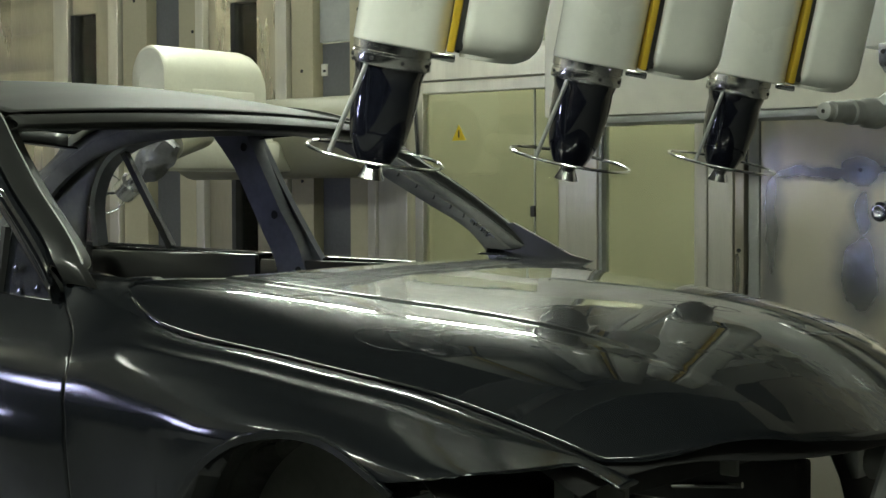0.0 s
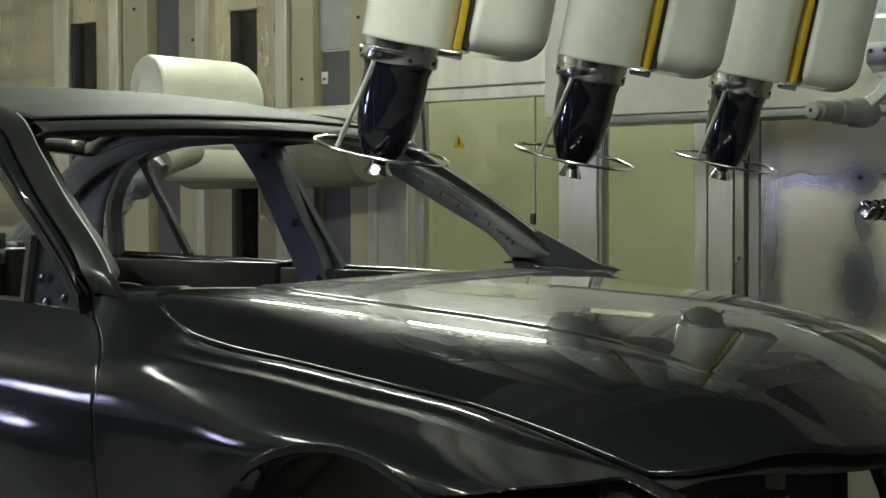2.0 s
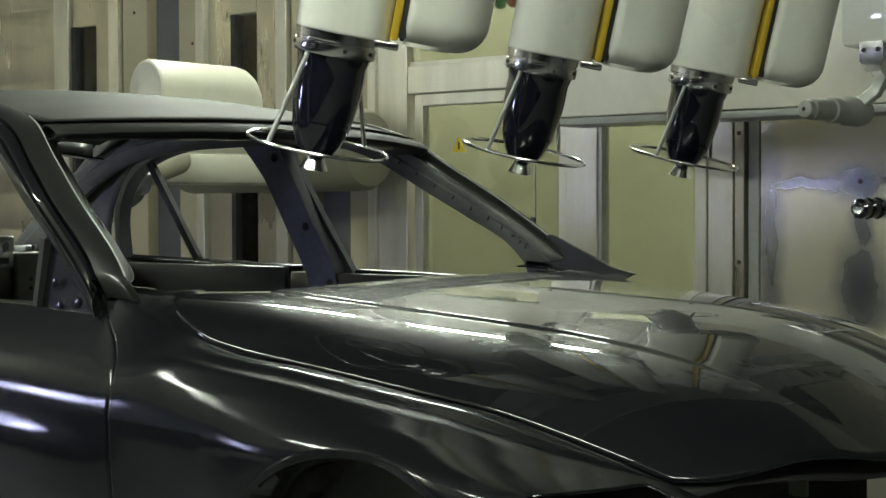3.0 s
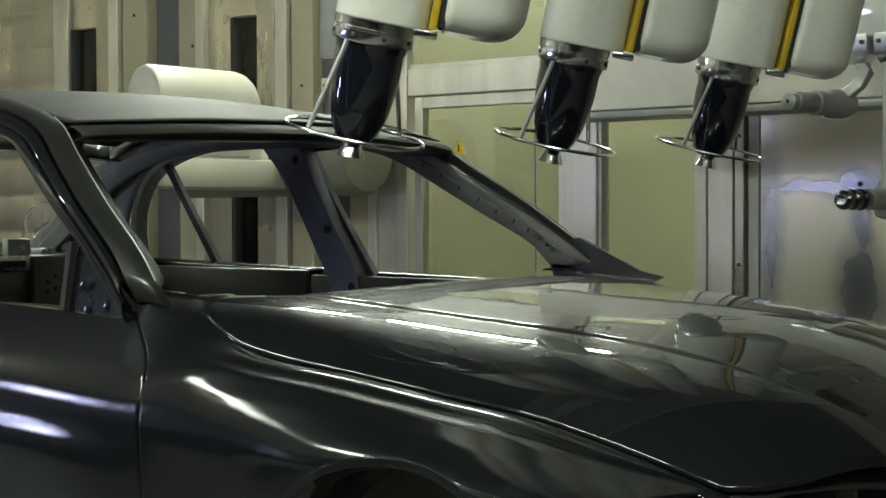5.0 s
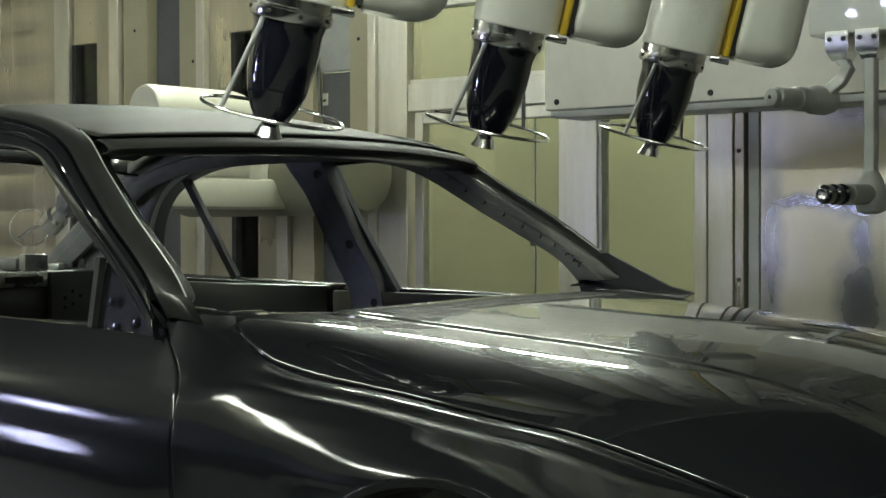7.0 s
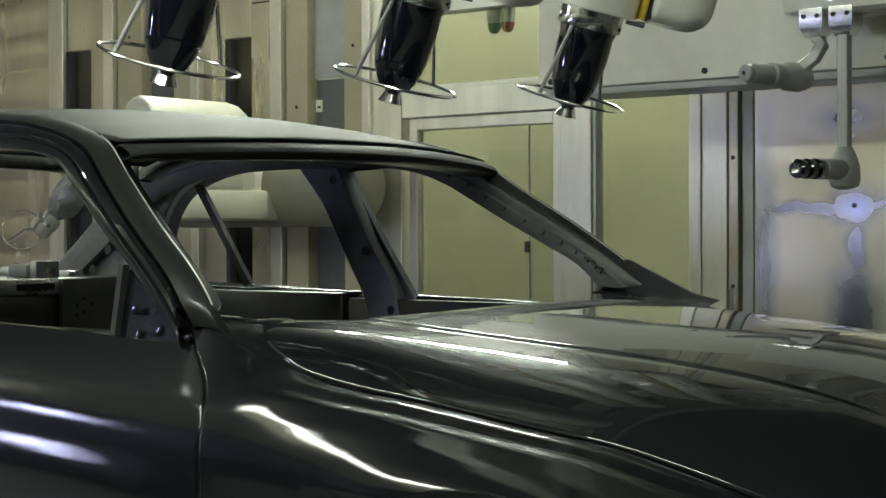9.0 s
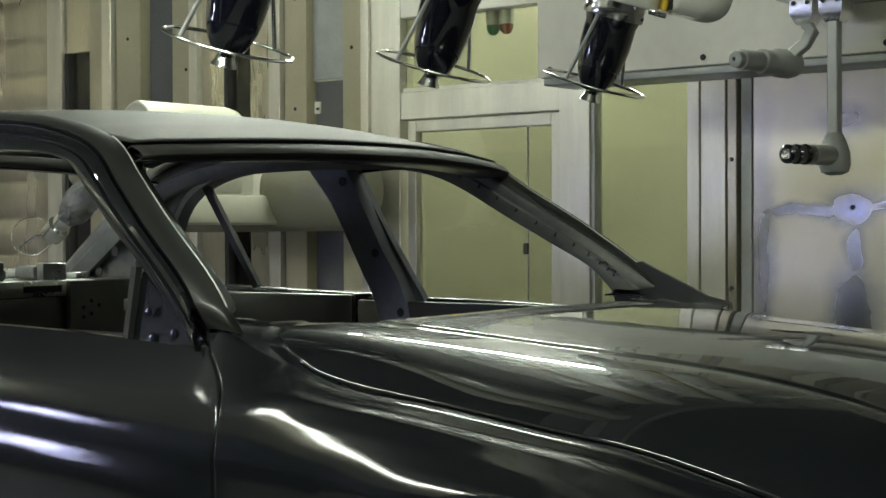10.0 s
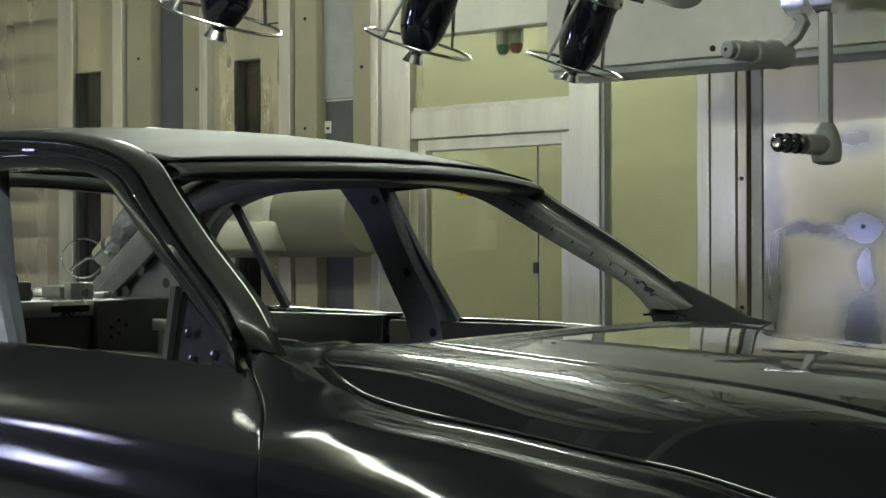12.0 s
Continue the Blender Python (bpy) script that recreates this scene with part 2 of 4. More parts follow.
def booth():
    structure("floor", boxed(-9, 6, -3.6, 4.6, -0.5, -0.35), FLOOR, "dark steel grating floor of the spray booth", "floor")
    structure("ceiling", boxed(-9, 6, -3.6, 4.6, 3.6, 3.7), CEIL, "unseen ceiling of the spray booth, darkened for the bonnet's reflections", "ceiling")
    structure("wall_near", boxed(-9, 6, -3.6, -3.5, -0.35, 1.9), NEAR_DARK, "unseen lower wall, kept dark for the reflections in the car side")
    structure("wall_near_upper", boxed(-9, 6, -3.6, -3.48, 1.9, 3.6), STEEL, "brushed steel upper wall of the spray booth")
    structure("wall_front", boxed(6, 6.1, -3.6, 4.6, -0.35, 3.6), SLOT, "dark end wall ahead of the car")
    structure("wall_rear", boxed(-9.1, -9, -3.6, 4.6, -0.35, 3.6), STEEL, "brushed steel end wall behind the car")
    structure("wall_room", boxed(-9, 6, 4.5, 4.6, -0.35, 3.6), ROOMWALL, "ochre wall of the room behind the glass")


def lights():
    for y, a, xs in ((-3.2, 35, ((-6.6, 0.77), (-2.2, 0.75), (0.6, 0.77), (2.9, 0.77))), (2.75, -78, ((-3.75, 0.7), (-2.1, 0.72)))):
        h = 0.055 if y < 0 else 0.075
        for x, w in xs:
            fx = thing("light_fixture", pose(x, y, 3.42, a, 0, 0), "long white tube light fixture under the ceiling", "light fixture", "ceiling lights")
            part("housing", boxed(-w - 0.03, w + 0.03, -0.16, 0.16, 0.0, 0.06, bevel=0.01), FRAME, fx)
            part("hanger", boxed(-0.4, 0.4, -0.02, 0.02, 0.06, 0.26), FRAME, fx)
            part("diffuser", boxed(-w, w, -h, h, -0.012, 0.0), LIGHT, fx, "glowing white diffuser")


def room_fill():
    # Added fill lamps, out of view, to brighten the wall behind the panes.
    for x in (-7.2, -5.6, -4.0, -2.2, -0.6):
        fx = thing("room_fill", pose(x, 3.95, 3.5), "added fill light brightening the room behind the panes", "light fixture", "room lights")
        part("housing", boxed(-0.6, 0.6, -0.1, 0.1, 0.0, 0.1, bevel=0.01), FRAME, fx)
        part("diffuser", boxed(-0.57, 0.57, -0.05, 0.05, -0.012, 0.0), LIGHT, fx, "glowing white diffuser")


def flood():
    for x, z in ((-3.58, 1.26), (-4.65, 0.95)):
        fl = thing("flood_lamp", pose(x, -3.3, z), "cool white flood lamp on the booth wall", "lamp", "flood lamps")
        part("housing", lathe(bmesh.new(), [(0.10, 0.2), (0.16, 0.14), (0.2, 0.0), (0.19, -0.01)], pose(0, 0, 0, 90), n=32), DARK, fl)
        part("lens", lathe(bmesh.new(), [(0.17, 0.0), (0.17, -0.012), (0.08, -0.022)], pose(0, 0, 0, 90), n=32), BLUE, fl, "glowing cool white lens")


booth()
lights()
room_fill()
flood()


def wall_piece(name, x0, x1, z0, z1, depth, mat, label, back=0.06, seams=()):
    ob = tagged(part(name, boxed(x0, x1, WALL_Y - depth, WALL_Y + back, z0, z1, bevel=0.004), mat, smooth=False), label, "wall panel", kind="structure")
    for z in seams:
        part("seam", boxed(x0 + 0.01, x1 - 0.01, WALL_Y - depth - 0.003, WALL_Y - depth + 0.002, z - 0.004, z + 0.004), DARK, ob, smooth=False)
    return ob


def screws(parent, x, zs, y):
    for z in zs:
        bm = lathe(bmesh.new(), [(0.009, 0), (0.009, 0.004), (0.005, 0.006)], pose(x, y, z, 90), n=10)
        part("screw", bm, DARK, parent)


def far_wall():
    lo, hi = -0.35, 3.6
    # panelled stretch with quilted steel sheets
    for a, b in ((-9.0, -7.75), (-7.74, -6.62), (-6.61, -5.53)):
        p = wall_piece("wall_panel", a, b, lo, hi, 0.0, STEEL, "dull brushed steel wall panel")
        for k in range(14):
            z = 0.15 + k * 0.215
            rows = []
            for u in np.linspace(0, 1, 9):
                rows.append([(a + 0.02 + (b - a - 0.04) * w, WALL_Y - 0.003 - 0.008 * math.sin(math.pi * u) ** 0.7 * math.sin(math.pi * w) ** 0.4, z + 0.2 * u)
                             for w in np.linspace(0, 1, 12)])
            bm = bmesh.new()
            grid(bm, rows)
            part("quilted_sheet", bm, STEEL, p)
    wall_piece("wall_post", -5.53, -5.40, lo, hi, 0.03, FRAME, "anodised wall post")
    wall_piece("wall_panel", -5.39, -5.16, 2.16, hi, 0.0, STEEL, "steel panel above a narrow window")
    wall_piece("wall_post", -5.16, -5.02, lo, hi, 0.02, STEEL, "steel wall post")
    wall_piece("wall_post", -5.02, -4.94, lo, hi, 0.05, FRAME, "anodised wall post with a bright edge")
    p = wall_piece("wall_post", -4.93, -4.73, lo, hi, 0.02, BEIGE, "beige enamelled wall post")
    screws(p, -4.83, (0.8, 1.5, 2.2), WALL_Y - 0.02)
    wall_piece("wall_slot", -4.73, -4.47, lo, hi, -0.05, SLOT, "dark recessed wall slot")
    p = wall_piece("wall_post", -4.47, -4.31, lo, hi, 0.02, BEIGE, "beige enamelled wall post")
    screws(p, -4.36, (0.6, 1.3, 2.0, 2.5), WALL_Y - 0.02)
    wall_piece("wall_post", -4.31, -4.25, lo, hi, 0.05, FRAME, "slim anodised wall post")
    wall_piece("wall_panel", -4.25, -4.08, lo, hi, 0.01, STEEL, "steel wall panel")
    wall_piece("wall_panel", -4.08, -3.89, 2.13, hi, 0.012, STEEL, "steel panel above a narrow window")
    wall_piece("wall_panel", -3.89, -3.72, lo, hi, 0.01, STEEL, "steel wall panel", seams=(2.3,))
    wall_piece("wall_post", -3.72, -3.64, lo, hi, 0.05, FRAME, "slim anodised wall post")
    p = wall_piece("wall_post", -3.635, -3.485, lo, hi, 0.02, BEIGE, "beige enamelled wall post")
    screws(p, -3.56, (0.6, 1.2, 1.75, 2.3), WALL_Y - 0.02)
    wall_piece("wall_slot", -3.485, -3.24, lo, 1.885, -0.05, SLOT, "dark recessed wall slot")
    wall_piece("wall_slot", -3.485, -3.24, 1.89, hi, -0.03, GREY, "grey upper sheet of a wall slot")
    p = wall_piece("wall_post", -3.24, -3.10, lo, hi, 0.02, BEIGE, "beige enamelled wall post")
    screws(p, -3.18, (0.7, 1.4, 2.03, 2.4), WALL_Y - 0.02)
    wall_piece("wall_post", -3.10, -3.05, lo, hi, 0.05, FRAME, "slim anodised wall post")
    wall_piece("wall_post", -3.05, -2.93, lo, hi, 0.03, FRAME, "anodised wall post")
    # wide frame with a glazed door and an upper light
    wall_piece("door_frame", -2.925, -2.855, lo, hi, 0.045, FRAME, "wide anodised door frame post")
    wall_piece("door_frame", -1.95, -1.79, lo, hi, 0.045, FRAME, "wide anodised door frame post")
    wall_piece("door_frame", -2.855, -1.95, 1.66, 1.79, 0.04, FRAME, "anodised door frame rail")
    wall_piece("door_frame", -2.855, -1.95, 2.14, hi, 0.04, BEAM, "pale panel over the door")
    d = thing("door_1", pose(0, 0, 0), "glazed aluminium door with olive tinted panes", "door")
    d["kind"] = "structure"
    for x0, x1, z0, z1 in ((-2.82, -2.77, -0.3, 1.655), (-2.0, -1.955, -0.3, 1.655), (-2.77, -2.0, 1.6, 1.655), (-2.77, -2.0, -0.3, -0.1)):
        part("leaf_frame", boxed(x0, x1, WALL_Y - 0.03, WALL_Y + 0.02, z0, z1, bevel=0.004), FRAME, d, smooth=False)
    part("pane", boxed(-2.77, -2.0, WALL_Y, WALL_Y + 0.008, -0.1, 1.6), PANE, d, smooth=False)
    part("mullion", boxed(-2.152, -2.148, WALL_Y - 0.002, WALL_Y + 0.01, -0.1, 1.6), GREY, d, smooth=False)
    part("latch", boxed(-2.165, -2.14, WALL_Y - 0.016, WALL_Y, 1.03, 1.08, bevel=0.004), DARK, d, smooth=False)
    w = thing("window_1", pose(0, 0, 0), "olive tinted window light above the door", "window")
    w["kind"] = "structure"
    part("pane", boxed(-2.855, -1.95, WALL_Y, WALL_Y + 0.008, 1.79, 2.14), PANE, w, smooth=False)
    part("window_frame", boxed(-2.855, -1.95, WALL_Y - 0.02, WALL_Y + 0.01, 1.79, 1.81), FRAME, w, smooth=False)
    w = thing("window_2", pose(0, 0, 0), "tall olive tinted window beside the door", "window")
    w["kind"] = "structure"
    part("pane", boxed(-1.78, -1.322, WALL_Y, WALL_Y + 0.008, lo, 2.6), PANE, w, smooth=False)
    part("window_frame", boxed(-1.788, -1.772, WALL_Y - 0.034, WALL_Y + 0.02, lo, 2.6), GREY, w, smooth=False)
    wall_piece("wall_panel", -1.79, -1.322, 2.6, hi, 0.01, STEEL, "steel panel above a window")
    for k, (a, b, c) in enumerate(((-5.39, -5.16, 2.16), (-4.08, -3.89, 2.13))):
        w = thing(f"window_{k + 3}", pose(0, 0, 0), "narrow upright window in the steel wall", "window")
        w["kind"] = "structure"
        part("pane", boxed(a, b, WALL_Y + 0.02, WALL_Y + 0.028, lo, c), PANE, w, smooth=False)
        part("window_frame", boxed(a, a + 0.03, WALL_Y - 0.012, WALL_Y + 0.03, lo, c), DARK, w, smooth=False)
    # bright columns
    wall_piece("wall_column", -1.322, -1.264, lo, hi, 0.03, FRAME, "pale anodised wall column")
    wall_piece("wall_column", -1.255, -1.141, lo, hi, 0.035, FRAME, "pale anodised wall column")
    p = wall_piece("wall_column", -1.130, -1.088, lo, hi, 0.04, STEEL, "slim steel column with screws")
    screws(p, -1.110, (0.3, 0.9, 1.42, 1.9), WALL_Y - 0.04)
    wall_piece("wall_column", -1.08, -1.03, lo, hi, 0.02, GREY, "grey strip beside a column")
    p = wall_piece("wall_sheet", -1.025, 2.6, lo, hi, 0.02, STAINED, "stained steel sheet wall with a rough patch")
    screws(p, -0.60, (1.22,), WALL_Y - 0.02)
    wall_piece("wall_sheet", 2.605, 6.0, lo, hi, 0.02, STEEL, "plain steel sheet wall")


def sign():
    s = thing("warning_sign", pose(-2.575, WALL_Y - 0.003, 1.405), "small yellow triangular warning sign on a pane", "sign")
    bm = bmesh.new()
    for y, k in ((0.0, 1.0),):
        a = [bm.verts.new((r * 0.046 * math.cos(t), y, r * 0.048 * math.sin(t))) for t, r in ((math.pi / 2, 1), (math.pi * 7 / 6, 1), (math.pi * 11 / 6, 1))]
        b = [bm.verts.new(v.co + Vector((0, -0.002, 0))) for v in a]
        bm.faces.new(a), bm.faces.new(b)
        for i in range(3):
            bm.faces.new((a[i], a[(i + 1) % 3], b[(i + 1) % 3], b[i]))
    part("plate", bm, WARN, s, smooth=False)
    part("symbol", boxed(-0.004, 0.004, -0.0035, -0.002, -0.012, 0.022), DARK, s, smooth=False)


def signal_lamps():
    for x, mat, word in ((-2.375, GREEN, "green"), (-2.30, RED, "red")):
        l = thing("signal_lamp", pose(x, WALL_Y + 0.05, 2.075), f"small {word} signal lamp dome behind the pane", "signal lamp", "signal lamps")
        part("dome", lathe(bmesh.new(), [(0.012, -0.045), (0.024, -0.035), (0.031, -0.015), (0.032, 0.0)], n=20), mat, l, f"{word} lamp dome")
        part("base", lathe(bmesh.new(), [(0.034, 0.0), (0.034, 0.065)], n=20), GREY, l)


def slot_plate():
    l = thing("label_plate", pose(-3.468, WALL_Y + 0.045, 1.755), "small white plate with dark marks in a wall slot", "label")
    part("plate", boxed(-0.02, 0.02, -0.004, 0.008, -0.03, 0.03, bevel=0.002), BEAM, l, smooth=False)
    part("bar", boxed(-0.004, 0.014, -0.0065, -0.004, -0.012, 0.0), DARK, l, smooth=False)


far_wall()
sign()
signal_lamps()
slot_plate()

# ---- the car body ----
AX, AZ, AR = 0.115, 0.375, 0.36          # front wheel opening
SX = (-0.66, -0.60, -0.56, -0.52, -0.475, -0.41, -0.36, -0.27, -0.12, 0.12, 0.24, 0.32, 0.43, 0.545, 0.64)
SZ = (0.992, 0.966, 0.943, 0.924, 0.908, 0.890, 0.876, 0.858, 0.844, 0.812, 0.796, 0.775, 0.742, 0.702, 0.66)
SY = (0.792, 0.788, 0.780, 0.770, 0.762, 0.755, 0.751, 0.747, 0.737, 0.722, 0.708, 0.690, 0.668, 0.640, 0.60)
CX = (-0.60, -0.3, 0.0, 0.3, 0.5, 0.65, 0.76, 0.84)
CZ = (0.980, 0.975, 0.962, 0.930, 0.888, 0.828, 0.755, 0.675)
RIX = (-0.60, -0.3, 0.0, 0.25, 0.45, 0.6, 0.72, 0.84)
RIZ = (0.968, 0.953, 0.932, 0.902, 0.866, 0.816, 0.750, 0.655)


def smoothed(xs, ys, width):
    """A reading of a short table with its corners rounded over a width."""
    g = np.linspace(xs[0] - 0.3, xs[-1] + 0.3, 900)
    v = np.array([soft_table(x, xs, ys) for x in g])
    v = np.where(g < xs[0], ys[0] + (g - xs[0]) * (ys[1] - ys[0]) / (xs[1] - xs[0]), v)
    v = np.where(g > xs[-1], ys[-1] + (g - xs[-1]) * (ys[-1] - ys[-2]) / (xs[-1] - xs[-2]), v)
    k = np.exp(-0.5 * (np.arange(-150, 151) * (g[1] - g[0]) / width) ** 2)
    v = np.convolve(np.pad(v, 150, mode="reflect", reflect_type="odd"), k / k.sum(), mode="valid")
    return lambda x: float(np.interp(x, g, v))


def poly(xs, ys, n):
    k = np.polyfit(xs, ys, n)
    return lambda x: float(np.polyval(k, x))


def step(x, a, b):
    t = min(max((x - a) / (b - a), 0), 1)
    return t * t * t * (t * (6 * t - 15) + 10)


seam_y = smoothed(SX, SY, 0.045)
seam_z = smoothed(SX, SZ, 0.035)
crown_z = poly(CX, CZ, 4)
ridge_z = poly(RIX, RIZ, 4)
ridge_y = poly((-0.6, -0.2, 0.3, 0.7, 0.85), (0.50, 0.48, 0.42, 0.33, 0.30), 2)


cut_y = smoothed((-0.68, -0.62, -0.58, -0.547, -0.51, -0.475, -0.44, -0.41, -0.37, -0.30), (0.664, 0.668, 0.676, 0.690, 0.711, 0.727, 0.741, 0.747, 0.751, 0.755), 0.012)


def edge_y(x):
    """Half width of the bonnet: it follows the shoulder and turns in at its rear corner."""
    return min(seam_y(x), cut_y(x)) if x < -0.3 else seam_y(min(x, 0.64))


def skin_z(x, y):
    """Height of the bonnet and the top of the fender as one surface, with a pressed crease along the ridge."""
    xs = min(x, 0.64)
    ry, z0, zr, z1 = ridge_y(x), crown_z(x), ridge_z(x), seam_z(x)
    crease = 0.0048 * step(0.66 - x, 0, 0.35) * step(x + 0.62, 0, 0.3)
    if y < ry:
        return z0 + (zr - z0) * (y / ry) ** 2
    w = (y - ry) / (seam_y(xs) - ry)
    k = step(-x, 0.0, 0.40)
    lin, p = 0.22 - 0.12 * k, 2.7 + 1.5 * k
    return zr + (z1 - zr) * (lin * w + (1 - lin) * w ** p) - crease * (step(y, ry, ry + 0.022) - step(w, 0.1, 0.95))


def hood_z(x, u):
    return skin_z(x, abs(u) * edge_y(x))


wide_z = smoothed((-1.8, -1.2, -1.04, -0.75, -0.5, 0.1, 0.4, 0.64), (0.81, 0.787, 0.776, 0.757, 0.738, 0.72, 0.685, 0.63), 0.06)
shoulder_z = smoothed((-1.8, -1.0, -0.68, -0.5, -0.33, -0.17, 0.05, 0.19, 0.31, 0.45, 0.62), (0.885, 0.868, 0.850, 0.842, 0.834, 0.827, 0.815, 0.803, 0.788, 0.755, 0.69), 0.05)


def side_line(x):
    """Top edge, widest line and their heights of the body side."""
    xc = max(x, -0.575)
    zt, yt = seam_z(xc), seam_y(xc)
    yc = 0.885 - 0.10 * max(0, (x - 0.25) / 0.4) ** 2
    return zt, yt, wide_z(x), max(yc, yt + 0.01)


PROFILES = {}


def side_profile(x):
    """The upper body side at x as (y, z) from the bonnet gap over the lip and the shoulder crease to the widest line."""
    key = round(x, 4)
    if key in PROFILES:
        return PROFILES[key]
    zt, yt, zc, yc = side_line(x)
    k = step(-x, 0.25, 0.55)
    top = np.array((yt, zt))
    fit = step(0.62 - x, 0, 0.3)
    lip = top + np.array((0.036, -0.001)) * fit
    crease = lip + np.array((0.044, -0.018)) * fit
    rear = np.array((yc - 0.033, shoulder_z(x)))
    crease = crease * (1 - k) + rear * k
    lip = lip * (1 - k) + (top * 0.7 + rear * 0.3) * k
    dip = lip + (crease - lip) * np.array((0.5, 0.5 + 0.25 * (1 - k)))
    ys, zs = crease
    pts = [top, lip, dip, crease]
    pts += [np.array((ys + a * (yc - ys), zs + b * (zc - zs))) for a, b in ((0.5, 0.33), (0.85, 0.68), (1.0, 1.0))] + [np.array((yc, zc - 0.05))]
    pts = np.array(pts)
    d = np.concatenate([[0], np.cumsum(np.hypot(*np.diff(pts, axis=0).T))])
    g = np.linspace(0, d[-1], 360)
    out = []
    for r in (0.004 + 0.034 * k, 0.014 - 0.008 * k):
        kern = np.exp(-0.5 * (np.arange(-80, 81) * g[1] / r) ** 2)
        kern /= kern.sum()
        out.append([np.convolve(np.pad(np.interp(g, d, pts[:, c]), 80, mode="reflect", reflect_type="odd"), kern, mode="valid") for c in (0, 1)])
    soft, tight = np.array(out)
    u = np.clip((g - d[3] - 0.03) / 0.03, 0, 1)
    yz = soft * (1 - u) + tight * u
    PROFILES[key] = yz
    return yz


def side_y(x, z):
    """Half width of the body side at a height."""
    zt, yt, zc, yc = side_line(x)
    flare = 0.012 * math.exp(-((math.hypot(x - AX, z - AZ) - AR) / 0.08) ** 2)
    if z >= zc - 0.02:
        Y, Z = side_profile(x)
        y = float(np.interp(-z, -np.minimum.accumulate(Z), Y))
        flare *= 1 - step(z, zc - 0.02, zc + 0.1)
    else:
        h = zc - z
        plain = yc - 0.014 * math.sin(min(h / 0.2, 1) * math.pi / 2) - 0.05 * (h / 0.5) ** 2
        pressed = yc + 0.0115 * step(h, 0.012, 0.085) - 0.022 * step(h, 0.06, 0.3) - 0.05 * (h / 0.5) ** 2
        k = step(-x, 0.35, 0.75)
        y = plain + (pressed - plain) * k
    return y + flare


door_front = smoothed((0.2, 0.57, 0.746, 0.83, 0.873, 0.90, 0.93, 0.96, 0.995), (-0.495, -0.491, -0.487, -0.498, -0.528, -0.562, -0.595, -0.625, -0.66), 0.02)


def door_edge(z):
    """Where the fender ends and the front door begins."""
    return door_front(z)


def hood_length(a):
    return soft_table(a, (0, 0.4, 0.6, 0.8, 0.9, 0.96, 1.0), (1.155, 1.16, 1.178, 1.203, 1.213, 1.203, 1.168))


def hood(car):
    bm = bmesh.new()
    rows = []
    half = list(np.linspace(0, 1, 19)) + list(1 + np.linspace(0, 0.12, 15)[1:]) + list(1 + np.linspace(0.12, 1, 34)[1:])
    marks = [-q for q in half[:0:-1]] + half
    for v in np.linspace(0, 1, 60):
        r = []
        for q in marks:
            sgn, q = (1 if q >= 0 else -1), abs(q)
            a = 0.66 * q if q <= 1 else 0.66 + 0.34 * (q - 1)
            for _ in range(3):
                x = -0.33 - 0.228 * a ** 2.2 + (hood_length(a) - 0.08 * a ** 2.3 + 0.033 * a ** 2.2) * v
                at = ridge_y(x) / edge_y(x)
                a = at * q if q <= 1 else at + (1 - at) * (q - 1)
            x += 0.06 * max(0, (a - 0.86) / 0.14) ** 2 * max(0, 1 - v / 0.10)
            y = a * (edge_y(x) - 0.002)
            r.append((x, sgn * y, skin_z(x, y)))
        rows.append(r)
    grid(bm, rows)
    part("hood", bm, PAINT, car, "glossy anthracite bonnet with two raised creases", thick=0.0015)
    bm = bmesh.new()
    rows = []
    for v in np.linspace(0.02, 0.97, 16):
        rows.append([(-0.33 - 0.175 * abs(u) ** 2.2 + (1.16 - 0.1 * abs(u) ** 2.4) * v, u * 0.7, hood_z(min(-0.33 - 0.175 * abs(u) ** 2.2 + 1.16 * v, 0.8), u) - 0.045)
                     for u in np.linspace(-0.96, 0.96, 24)])
    grid(bm, rows)
    part("hood_underside", bm, DARK, car, thick=0.004)


